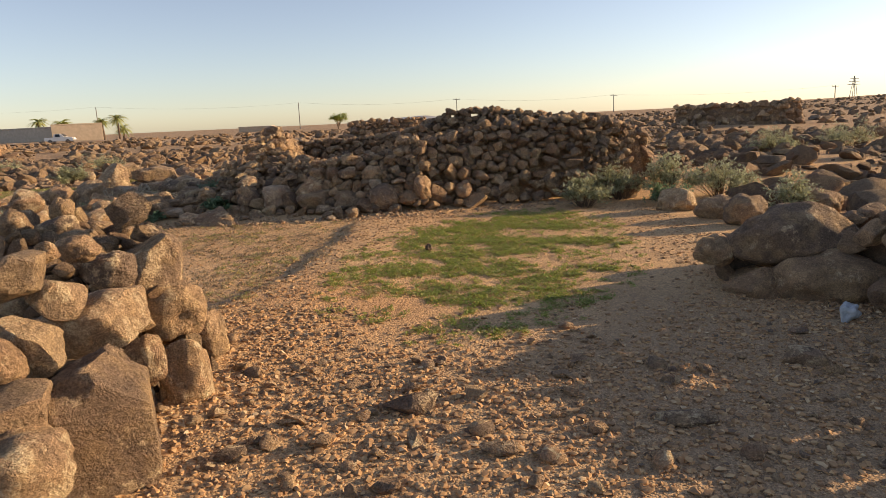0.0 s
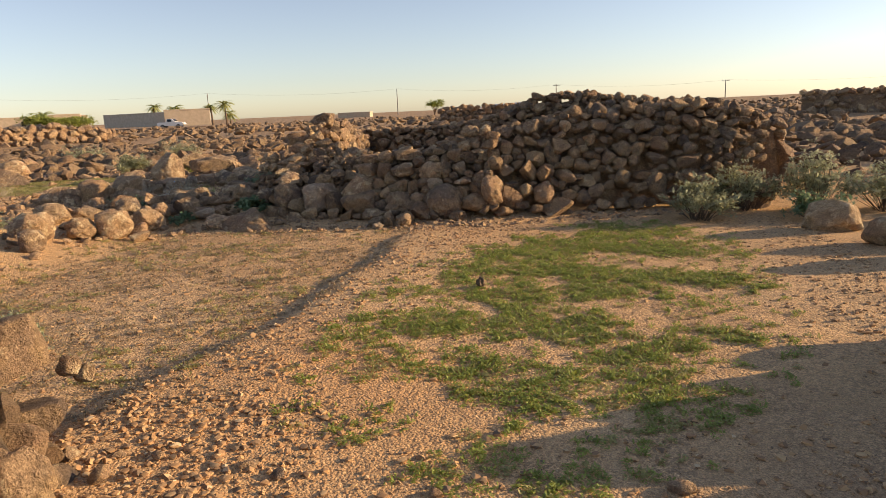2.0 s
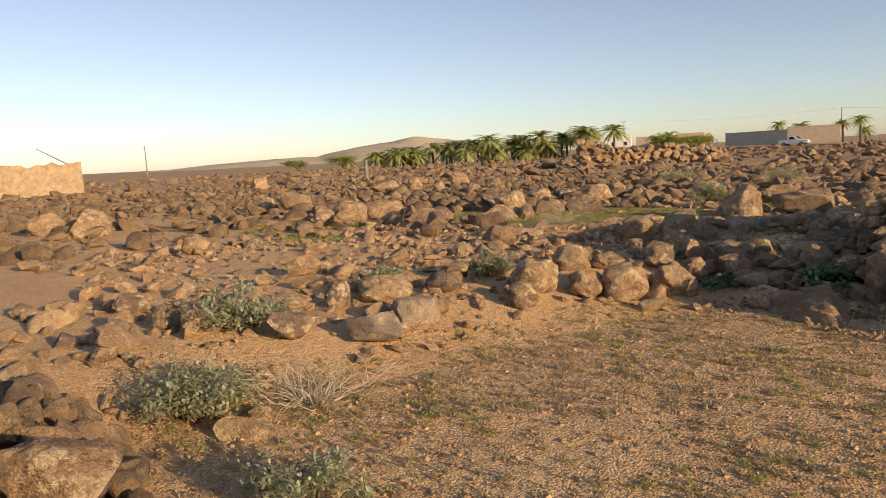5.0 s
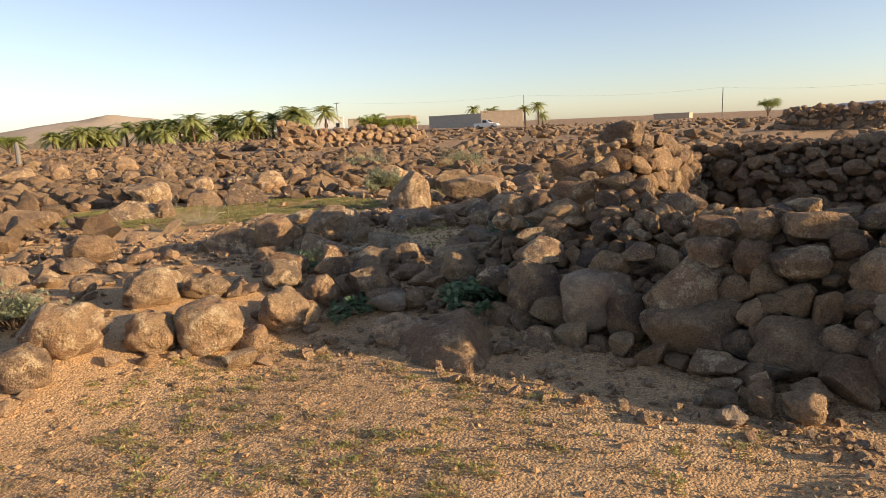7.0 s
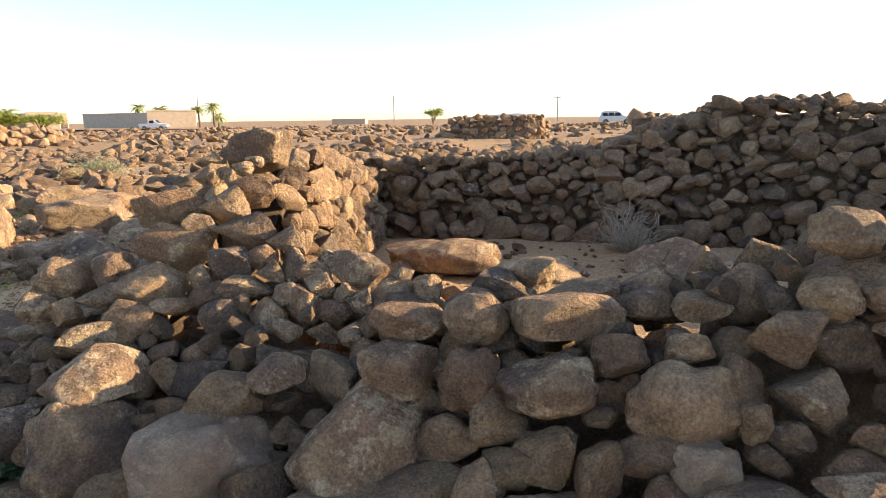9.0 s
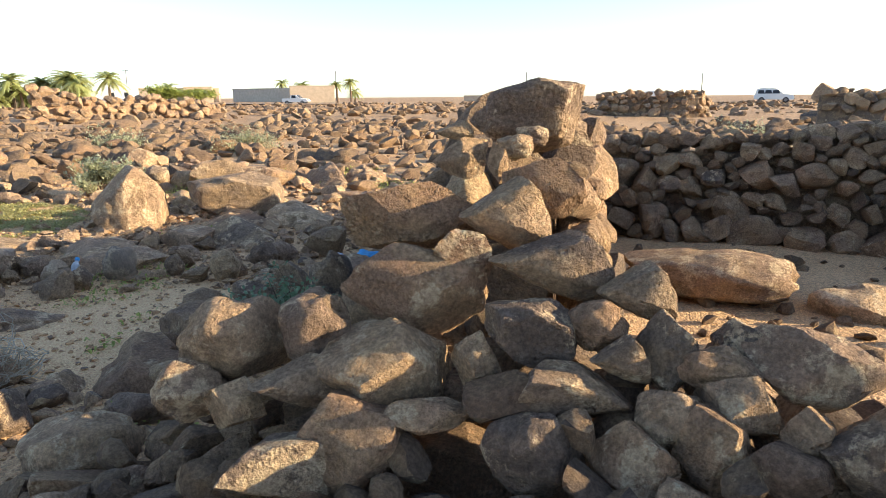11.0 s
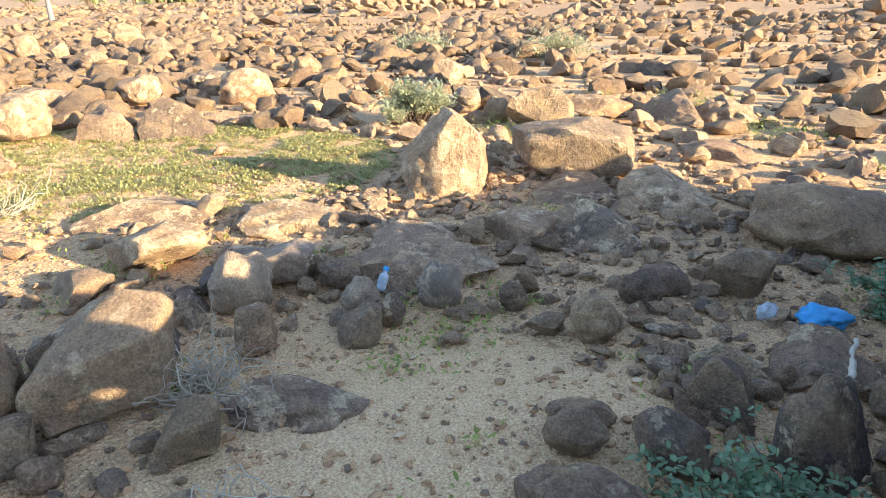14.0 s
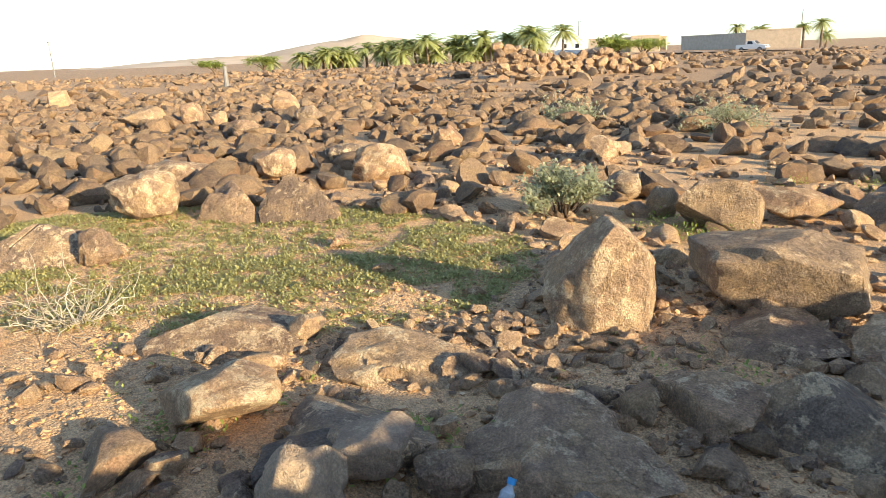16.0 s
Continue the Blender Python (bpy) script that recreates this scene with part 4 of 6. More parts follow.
boulder("round", -18.46, 5.27, 0.47, 0.81, 0.51, 0.53, 92)
boulder("round", -11.54, 7.10, 0.36, 0.43, 0.32, 0.32, 83)
boulder("angular", -5.00, 6.06, 0.11, 0.24, 0.19, 0.16, 85)
boulder("round", -4.53, 5.94, 0.03, 0.15, 0.12, 0.09, 86)
boulder("round", 3.68, 9.03, 0.15, 0.61, 0.34, 0.33, -22)
boulder("round", 3.41, 9.91, 0.15, 0.56, 0.35, 0.35, -19)
boulder("angular", 3.03, 11.69, 0.18, 0.77, 0.42, 0.40, -14)
boulder("angular", -0.24, 3.30, 0.04, 0.29, 0.15, 0.11, 3)
boulder("angular", -0.64, 2.92, 0.01, 0.11, 0.09, 0.06, 11)
boulder("angular", -1.05, 2.85, 0.01, 0.15, 0.09, 0.06, 18)
boulder("round", 0.19, 2.81, 0.00, 0.18, 0.10, 0.05, -4)
boulder("slab", -0.84, 3.18, -0.00, 0.13, 0.07, 0.04, 13)
boulder("angular", -0.31, 2.53, 0.00, 0.13, 0.07, 0.05, 5)
boulder("slab", 1.11, 3.05, 0.01, 0.31, 0.16, 0.06, -19)
boulder("slab", 2.06, 3.71, 0.02, 0.25, 0.14, 0.09, -28)
boulder("round", -2.52, 14.97, 0.35, 0.99, 0.53, 0.31, -3)
boulder("outcrop", -1.58, 15.00, 0.24, 0.77, 0.61, 0.08, -10)
boulder("outcrop", -0.39, 15.12, 0.28, 0.99, 0.79, 0.16, -22)
boulder("angular", -2.31, 14.05, 0.27, 0.19, 0.17, 0.14, -1)
boulder("round", -2.85, 14.72, 0.29, 0.26, 0.20, 0.17, 6)
boulder("outcrop", -4.73, 12.58, 0.23, 0.35, 0.28, 0.06, 33)
boulder("round", -4.72, 12.85, 0.27, 0.36, 0.19, 0.13, 29)
boulder("angular", -4.66, 13.26, 0.25, 0.27, 0.15, 0.09, 23)
boulder("outcrop", -5.10, 14.49, 0.27, 0.28, 0.22, 0.14, 22)
boulder("outcrop", -4.81, 14.67, 0.27, 0.42, 0.34, 0.13, 17)
boulder("round", -4.39, 15.06, 0.29, 0.28, 0.20, 0.17, 10)
boulder("block", -4.18, 14.81, 0.28, 0.27, 0.18, 0.15, 7)
boulder("round", -5.36, 13.79, 0.26, 0.24, 0.14, 0.11, 31)
boulder("angular", -5.09, 13.92, 0.26, 0.24, 0.16, 0.13, 25)
boulder("block", -5.65, 11.87, 0.18, 0.41, 0.22, 0.04, 64)
boulder("round", -5.37, 12.46, 0.23, 0.19, 0.10, 0.06, 48)
boulder("round", -5.82, 11.66, 0.16, 0.15, 0.08, 0.03, 70)
boulder("round", -6.58, 12.43, 0.23, 0.13, 0.08, 0.07, 63)
boulder("angular", -7.65, 15.21, 0.24, 0.13, 0.09, 0.07, 46)
boulder("angular", -7.45, 15.38, 0.24, 0.14, 0.09, 0.07, 42)
boulder("angular", -7.31, 15.48, 0.24, 0.12, 0.11, 0.08, 39)
boulder("angular", -7.36, 16.18, 0.23, 0.14, 0.08, 0.06, 34)
boulder("angular", -6.62, 15.02, 0.23, 0.11, 0.08, 0.05, 35)
boulder("round", -7.48, 13.44, 0.23, 0.14, 0.09, 0.06, 72)
boulder("angular", -9.38, 15.23, 0.25, 0.17, 0.11, 0.09, 60)
boulder("angular", -8.57, 15.45, 0.24, 0.16, 0.09, 0.07, 52)
boulder("angular", -7.98, 15.18, 0.23, 0.12, 0.08, 0.07, 50)
boulder("block", -6.43, 16.19, 0.25, 0.16, 0.13, 0.10, 22)
boulder("round", -8.06, 16.88, 0.27, 0.23, 0.17, 0.15, 36)
boulder("angular", -5.88, 15.96, 0.26, 0.14, 0.13, 0.12, 22)
boulder("round", -5.43, 14.60, 0.22, 0.15, 0.08, 0.05, 24)
boulder("round", -5.54, 14.62, 0.23, 0.13, 0.08, 0.06, 26)
boulder("round", -6.66, 12.60, 0.22, 0.15, 0.08, 0.05, 70)
boulder("angular", -6.95, 13.68, 0.23, 0.11, 0.09, 0.07, 55)
boulder("outcrop", -7.36, 13.38, 0.24, 0.20, 0.16, 0.09, 63)
boulder("round", -4.89, 14.50, 0.26, 0.09, 0.08, 0.11, 16)

FRONT = [(-4.5, 11.6, 0.4, 0.2, 0.25), (-3.9, 11.95, 0.75, 0.25, 0.5), (-3.3, 12.15, 0.98, 0.2, 0.78), (-2.4, 11.95, 0.95, 0.2, 0.7), (-1.5, 11.75, 0.85, 0.15, 0.8), (-0.7, 11.75, 0.82, 0.15, 1.02), (0.8, 12.1, 0.65, 0.25, 1.3), (2.4, 12.35, 0.6, 0.3, 1.4), (3.3, 12.45, 0.5, 0.25, 1.15)]
WEST = [(-3.3, 12.75, 0.42, 0.25, 0.9), (-3.36, 13.3, 0.42, 0.26, 1.1), (-3.56, 14.5, 0.4, 0.26, 1.03), (-3.75, 15.8, 0.4, 0.26, 0.88), (-3.85, 17.0, 0.43, 0.28, 0.75)]
NORTH = [(-4.1, 17.1, 0.45, 0.3, 0.85), (-2.5, 17.1, 0.45, 0.3, 0.87), (-1.3, 17.0, 0.45, 0.3, 0.92), (-0.6, 16.95, 0.5, 0.3, 1.1), (0.2, 16.9, 0.6, 0.3, 1.42), (1.2, 16.8, 0.6, 0.3, 1.46), (2.2, 16.6, 0.55, 0.3, 1.28), (3.3, 16.3, 0.5, 0.3, 1.2)]
EAST = [(3.4, 16.3, 0.5, 0.3, 1.15), (3.5, 14.5, 0.5, 0.3, 1.0), (3.4, 12.6, 0.5, 0.3, 0.9)]
GATE = [(-1.75, 3.55, 0.45, 0.15, 0.6), (-2.3, 4.0, 0.8, 0.3, 0.95), (-3.1, 4.2, 0.9, 0.3, 0.8), (-4.2, 4.4, 0.8, 0.3, 0.5), (-5.4, 4.5, 0.5, 0.2, 0.3)]
SIDE = [(2.5, 6.05, 0.35, 0.2, 0.22), (3.0, 5.75, 0.45, 0.25, 0.38), (3.4, 5.25, 0.55, 0.3, 0.56), (3.65, 4.7, 0.65, 0.3, 0.78), (3.5, 3.0, 0.6, 0.3, 0.55), (3.4, 1.0, 0.6, 0.3, 0.45), (3.4, -2.0, 0.6, 0.3, 0.45)]
wall_core(front_wall, FRONT, 0.2, 0.0)
wall_core(west_wall, WEST, 0.2, 0.22)
wall_core(north_wall, NORTH, 0.14, 0.22)
wall_core(east_wall, EAST, 0.14, 0.22)
wall_core(gate_heap, GATE, 0.26, 0.0)
wall_core(side_wall, SIDE, 0.2, 0.0)
MID = SMALL
face_stones(front_wall, FRONT, 0.14, 0.26, 0.05, (1,), 300, MID + SMALL, tries=10, skip=lambda x, y, z: x < -2.3 and z > 0.3)
face_stones(corner_heap, FRONT[:5], 0.1, 0.2, 0.0, (1,), 80, MID)
face_stones(front_wall, FRONT, 0.09, 0.14, 0.05, (1,), 0)
face_stones(front_wall, FRONT, 0.16, 0.28, 0.05, (-1,), 0)
face_stones(west_wall, WEST, 0.15, 0.28, 0.22, (-1, 1), 300, tries=16)
face_stones(west_wall, WEST, 0.08, 0.14, 0.22, (-1, 1), 0)
face_stones(north_wall, NORTH, 0.14, 0.28, 0.22, (1,), 300)
face_stones(north_wall, NORTH, 0.09, 0.14, 0.22, (1,), 0)
face_stones(east_wall, EAST, 0.18, 0.3, 0.22, (-1, 1), 200)
face_stones(gate_heap, GATE, 0.15, 0.3, 0.0, (-1, 1), 200, MID)
face_stones(gate_heap, GATE, 0.09, 0.14, 0.0, (-1, 1), 0)
face_stones(side_wall, SIDE, 0.18, 0.36, 0.0, (-1, 1), 200, MID)

# ---- rubble fields ----
def in_yard(x, y):
    return -5.0 + max(0.0, (y - 9) * 0.4) < x < 2.9 + max(0.0, (y - 6) * 0.35) and -3 < y < 11.0 and not (x < -2.2 and y < 5.6)


def in_meadow(x, y):
    return ((x + 10.9) / 2.5) ** 2 + ((y - 14.4 - 0.35 * (x + 11)) / 2.0) ** 2 < 1


def in_pen(x, y):
    return -3.2 < x < 3.0 and 12.4 < y < 16.6


def in_clearing(x, y):
    return ((x + 5.6) / 1.15) ** 2 + ((y - 13.4) / 0.75) ** 2 < 1


def near_path(x, y):
    """Keeps the walked line clear of standing stones."""
    return (-0.8 < x < 0.9 and -2 < y < 7) or (-1.9 < x < 0.3 and 6 < y < 9.3) or ((x + 3.1) ** 2 + (y - 10.2) ** 2 < 0.9) or ((x + 4.4) ** 2 + (y - 11.7) ** 2 < 0.5)


def rubble(name, n, box_, lo, hi, sub, seed, power, open_zone, label, gap=0.6, flat=0.75, track=False, material=None):
    r = np.random.RandomState(seed)
    poses = []
    for _ in range(n):
        x, y = r.uniform(box_[0], box_[1]), r.uniform(box_[2], box_[3])
        if open_zone(x, y):
            continue
        if noise.noise(Vector((x * 0.35, y * 0.35, 5.0))) < r.uniform(-0.75, 0.2):
            continue
        size = lo + (hi - lo) * r.rand() ** power
        z = ground_z(x, y)
        if track:
            if not free(np.array((x, y, z + size * 0.3)), size * 0.5, gap):
                continue
            PLACED.append((x, y, z + size * 0.3, size * 0.5))
        w, d, h = size * r.uniform(0.9, 1.5), size * r.uniform(0.8, 1.2), size * r.uniform(0.55, 1.1) * flat
        poses.append(pose(x, y, z + h * 0.3, r.uniform(-32, 32), r.uniform(-32, 32), r.uniform(0, 360)) @ Matrix.Diagonal((w, d, h, 1)))
    ob = new(name, scatter_mesh(name, poses, sub, seed, material, ("angular", "outcrop", "angular", "round", "slab")))
    return tagged(ob, label, "rubble", kind="stuff")


def closed(x, y):
    return in_yard(x, y) or in_pen(x, y) or in_meadow(x, y) or in_clearing(x, y) or near_path(x, y)


rubble("rock_rubble", 1500, (-13, -4.4, 4.5, 22), 0.1, 0.3, 3, 1, 2.5, closed, "scattered brown basalt stones over open ground", track=True, material=ROCK_SHARD)
rubble("rock_rubble", 11000, (-24, 14, 10.5, 42), 0.06, 0.5, 2, 2, 4.0, lambda x, y: closed(x, y) or (x > -5 and y < 17.5 and x < 4) or y < 11.5 and x > 3.4 or math.hypot(x + 6, y - 14) < 4.5, "dense field of dark basalt rubble", flat=0.8)
rubble("rock_rubble", 9000, (-45, -13, 0, 32), 0.07, 0.5, 2, 3, 4.0, lambda x, y: in_meadow(x, y), "dense field of sunlit basalt rubble", flat=0.8)
rubble("rock_rubble", 1300, (4.0, 20, 4, 30), 0.15, 0.6, 2, 4, 2.4, lambda x, y: x < 5 and y > 11.5, "dark basalt rubble on the slope beyond the yard")
rubble("far_rubble", 7500, (-110, 90, 30, 130), 0.2, 0.95, 1, 5, 2.5, lambda x, y: math.hypot(x, y - 10) < 30 or (-105 < x < -55 and y > 108), "far plain covered with dark basalt stones", flat=0.7)
rubble("far_rubble", 3000, (-140, -30, -40, 60), 0.2, 1.0, 1, 6, 2.5, lambda x, y: math.hypot(x, y - 10) < 35, "far plain covered with brown basalt stones", flat=0.7)
rubble("small_stones", 5000, (-12.5, -3.6, 5.6, 21), 0.03, 0.12, 1, 7, 1.8, lambda x, y: in_yard(x, y) or in_meadow(x, y) or in_clearing(x, y), "small loose stones between the boulders", material=ROCK_SHARD)
rubble("small_stones", 1500, (-4.5, 4.5, 9.9, 11.6), 0.025, 0.09, 1, 8, 2.0, lambda x, y: y < 10.3 + max(0, x + 1) * 0.3, "small loose stones along the wall foot", material=ROCK_SHARD)
rubble("pen_stones", 420, (-3.0, 3.0, 12.3, 16.6), 0.03, 0.14, 1, 12, 2.5, lambda x, y: False, "small dark stones on the pen floor")


def pebbles(name, n, box_, lo, hi, seed, dens, label):
    r = np.random.RandomState(seed)
    poses = []
    for _ in range(n):
        x, y = r.uniform(box_[0], box_[1]), r.uniform(box_[2], box_[3])
        if r.rand() > dens(x, y):
            continue
        s = lo + (hi - lo) * r.rand() ** 2.4
        poses.append(Matrix.Translation((x, y, ground_z(x, y) + s * 0.15)) @ pose(0, 0, 0, 0, 0, r.uniform(0, 360)) @ Matrix.Diagonal((s * r.uniform(1, 1.5), s, s * r.uniform(0.5, 0.9), 1)))
    return tagged(new(name, scatter_mesh(name, poses, 1, seed, GRAVEL, ("angular", "round"))), label, "gravel", kind="stuff")


def yard_density(x, y):
    edge = -1.95 + 0.145 * (y - 4.6)
    d = 0.25 + 0.7 * smooth(-0.3, 0.0, x - edge) * (1 - smooth(0.7, 1.6, x - edge))
    d = max(d, 0.85 * smooth(0.6, 2.0, x - 0.25 * (y - 4)), 0.95 * (1 - smooth(3.6, 4.8, y)))
    g = ((x - 0.55) / 1.7) ** 2 + ((y - 6.6) / 2.1) ** 2
    return d * (0.35 if g < 1 else 1.0)


pebbles("gravel", 34000, (-2.6, 3.2, 1.4, 5.2), 0.006, 0.04, 21, yard_density, "loose brown and grey gravel over the yard")
pebbles("gravel", 22000, (-4.9, 3.2, 5.2, 10.9), 0.007, 0.036, 22, yard_density, "loose brown gravel on the yard floor")
rubble("small_stones", 240, (-2.4, 2.6, 1.6, 4.6), 0.04, 0.1, 2, 14, 2.0, lambda x, y: False, "loose fist-sized stones at the yard entrance", material=ROCK_SHARD)
rubble("small_stones", 3600, (-9.4, -3.9, 11.0, 17.0), 0.02, 0.11, 2, 15, 3.0, lambda x, y: in_clearing(x, y) or in_meadow(x, y), "small loose stones round the standing stone", material=ROCK_SHARD)
pebbles("gravel", 12000, (-9.5, -4.2, 11.4, 16.5), 0.008, 0.04, 23, lambda x, y: 0.7, "fine gravel between the ring of stones")

# ---- plants ----
def leaves(name, centres, length, width, per, material, seed, upward=0.5, spread_=0.03):
    """Many small leaves, each a bent blade of two quads, round the given points."""
    r = np.random.RandomState(seed)
    c = np.repeat(np.array(centres, float), per, axis=0)
    n = len(c)
    az = r.rand(n) * 2 * np.pi
    el = np.clip(r.normal(upward, 0.45, n), -0.4, 1.5)
    d = np.stack([np.cos(az) * np.cos(el), np.sin(az) * np.cos(el), np.sin(el)], 1)
    s = np.stack([-np.sin(az), np.cos(az), np.zeros(n)], 1)
    ln = length * r.uniform(0.6, 1.3, n)[:, None]
    wd = width * r.uniform(0.7, 1.2, n)[:, None]
    base = c + r.normal(0, spread_, (n, 3)) * (1, 1, 0.6)
    mid = base + d * ln * 0.55
    tip = base + d * ln - np.array([0, 0, 1]) * ln * 0.18
    v = np.stack([base - s * wd * 0.25, base + s * wd * 0.25, mid + s * wd * 0.5, mid - s * wd * 0.5, tip + s * wd * 0.15, tip - s * wd * 0.15], 1).reshape(-1, 3)
    k = np.arange(n)[:, None] * 6
    f = np.concatenate([k + [[0, 1, 2, 3]], k + [[3, 2, 4, 5]]])
    return fast_mesh(name, v, f, material)


def weeds(name, n, zone, box_, seed, material, label, length=0.028, per=8, spread_=0.035):
    r = np.random.RandomState(seed)
    pts = []
    while len(pts) < n:
        x, y = r.uniform(box_[0], box_[1]), r.uniform(box_[2], box_[3])
        if r.rand() < zone(x, y):
            pts.append((x, y, ground_z(x, y) + 0.008))
    return tagged(new(name, leaves(name, pts, length, length * 0.5, per, material, seed, 0.6, spread_)), label, "weeds", kind="stuff")


def patchy(x, y, s, seed, cut):
    return smooth(cut, cut + 0.25, fbm(x, y, s, seed))


def green_patch(x, y):
    g = ((x - 0.6 - 0.2 * (y - 7.5)) / 1.75) ** 2 + ((y - 7.5) / 3.35) ** 2
    core = max(0.0, 1 - g * g)
    return core * (0.12 + 0.88 * patchy(x, y, 1.5, 6.0, -0.3 + 0.25 * g)) * (0.55 + 0.45 * smooth(4.0, 7.0, y))


def clumps(name, n, zone, box_, seed, material, label, reach=0.058, sprigs=8, leaf=0.02, per=6):
    """Low creeping weeds in separate flat cushions with bare soil between them."""
    r = np.random.RandomState(seed)
    pts = []
    while n:
        x, y = r.uniform(box_[0], box_[1]), r.uniform(box_[2], box_[3])
        if r.rand() > zone(x, y):
            continue
        n -= 1
        size = reach * r.uniform(0.35, 1.5)
        a, q = r.rand() * 6.283, r.uniform(0.45, 1.0)
        for _ in range(max(3, int(sprigs * (size / reach) ** 1.6))):
            u, v = r.normal(0, 0.55, 2) * size
            dx, dy = u * math.cos(a) - v * q * math.sin(a), u * math.sin(a) + v * q * math.cos(a)
            top = 0.016 * max(0.15, 1 - (u * u + v * v) / (size * size))
            pts.append((x + dx, y + dy, ground_z(x + dx, y + dy) + 0.003 + top * r.rand()))
    return tagged(new(name, leaves(name, pts, leaf, leaf * 0.5, per, material, seed, 0.32, 0.008)), label, "weeds", kind="stuff")


clumps("weed_patch", 2500, green_patch, (-1.9, 3.4, 4.0, 10.9), 31, GRASS, "patchy green creeping weeds across the yard floor")
clumps("weed_patch", 520, green_patch, (-1.9, 3.4, 4.0, 10.9), 37, GRASS_DRY, "yellowing weed cushions among the green ones")
clumps("weed_patch", 420, lambda x, y: 0.05 + 0.9 * patchy(x, y, 0.8, 7.0, -0.1), (-5.2, -1.7, 5.4, 10.4), 32, GRASS_DRY, "sparse low weeds on dry ground", 0.055, 7)
clumps("dry_stubble", 2600, lambda x, y: 0.25 + 0.75 * patchy(x, y, 1.3, 3.0, -0.2), (-5.0, -1.3, 5.0, 10.6), 38, STUBBLE, "short dead stubble on the dry ground", 0.03, 3, 0.022, 3)
clumps("weed_patch", 2600, lambda x, y: (0.3 + 0.7 * patchy(x, y, 0.8, 9.0, -0.15)) if in_meadow(x, y) else 0.0, (-14, -8.2, 11.5, 17.5), 33, GRASS_DRY, "sunlit low yellow-green weeds between rocks", 0.08, 8, 0.026, 6)
weeds("weed_patch", 900, lambda x, y: patchy(x, y, 0.9, 2.0, 0.15), (-9, -4, 17.5, 21), 34, GRASS, "low green weeds among far stones", 0.03, 8, 0.07)
weeds("weed_patch", 260, lambda x, y: patchy(x, y, 1.6, 5.0, 0.15), (-9.2, -4.2, 12.0, 15.8), 35, GRASS, "small weeds between the stones", 0.03, 9)
weeds("weed_patch", 900, lambda x, y: patchy(x, y, 0.9, 12.0, 0.1), (-16, -11, 8.3, 11.3), 36, GRASS, "low weeds among sunlit stones", 0.03, 8, 0.07)


def bush(name, x, y, radius, height, material, label, seed, leaf=0.03, stems=26, per=12, droop=0.0, bare=False, width=0.55):
    """A bush of thin branching stems that carry small leaves."""
    owner = hold(name, x, y, ground_z(x, y) - 0.02, label, "bush")
    r = np.random.RandomState(seed)
    cu = bpy.data.curves.new("stems", "CURVE")
    cu.dimensions, cu.bevel_depth, cu.bevel_resolution = "3D", 0.0035 if not bare else 0.0036, 0
    tips = []
    count = 10 if bare else 5
    for _ in range(stems):
        a, rr = r.rand() * 6.283, radius * math.sqrt(r.rand())
        top = height * (1 - 0.55 * (rr / radius) ** 2) * r.uniform(0.65, 1.1)
        end = Vector((math.cos(a) * rr, math.sin(a) * rr, top))
        start = Vector((math.cos(a) * rr * 0.3, math.sin(a) * rr * 0.3, 0))
        bow = Vector((r.normal(0, 0.06), r.normal(0, 0.06), height * 0.12)) * (1 + 2 * droop)
        for k in range(4 if bare else 3):
            e = end + Vector(r.normal(0, radius * (0.30 if bare else 0.16), 3))
            e.z = max(0.02, e.z)
            sp = cu.splines.new("POLY")
            sp.points.add(count - 1)
            sway = Vector((0, 0, 0))
            for i in range(count):
                t = i / (count - 1)
                p = start.lerp(e, t) + bow * math.sin(t * 3.14)
                if bare:
                    sway += Vector(r.normal(0, radius * 0.16, 3))
                    p += sway * t
                    p.z = max(0.01, p.z)
                sp.points[i].co = (*p, 1)
                sp.points[i].radius = 1.2 - 0.8 * t
                if t > 0.3:
                    tips.append(tuple(p))
    st = new("branchwork", cu)
    cu.materials.append(STRAW if bare else BARK)
    deps = bpy.context.evaluated_depsgraph_get()
    me = bpy.data.meshes.new_from_object(st.evaluated_get(deps))
    bpy.data.objects.remove(st)
    ob = new("branchwork", me)
    ob.parent = owner
    tagged(ob, kind="stuff")
    if not bare:
        lv = new("foliage", leaves("foliage", tips, leaf, leaf * width, per, material, seed, 0.5, radius * 0.07))
        lv.parent = owner
        tagged(lv, kind="stuff")
    return owner


bush("sage_bush", -9.75, 17.45, 0.42, 0.5, SAGE, "grey-green leafy bush beside the standing stone", 41, 0.05, 34, 13)
bush("sage_bush", 2.2, 10.75, 0.36, 0.5, SAGE, "grey-green bush at the wall foot", 42, 0.05, 24, 12)
bush("sage_bush", 2.95, 11.5, 0.42, 0.6, SAGE, "grey-green bush growing against the wall", 43, 0.05, 26, 12)
bush("sage_bush", 3.75, 11.3, 0.42, 0.78, SAGE, "tall grey-green bush beside the wall end", 44, 0.05, 30, 12)
bush("sage_bush", 4.6, 11.2, 0.5, 0.6, SAGE, "spreading grey-green bush among stones", 45, 0.05, 30, 12)
bush("sage_bush", 4.75, 9.2, 0.36, 0.5, SAGE, "grey-green bush behind the boulders", 46, 0.05, 22, 12)
bush("sage_bush", 8.5, 17.5, 0.6, 0.6, SAGE, "pale grey-green bush on the stony slope", 47, 0.06, 30, 10)
bush("sage_bush", 11.5, 19.5, 0.8, 0.6, SAGE, "pale grey-green bush on the stony slope", 48, 0.06, 30, 10)
bush("sage_bush", 3.5, 10.5, 0.35, 0.3, NIGHTSHADE, "low dark green bush by the stones", 49, 0.05, 18, 10)
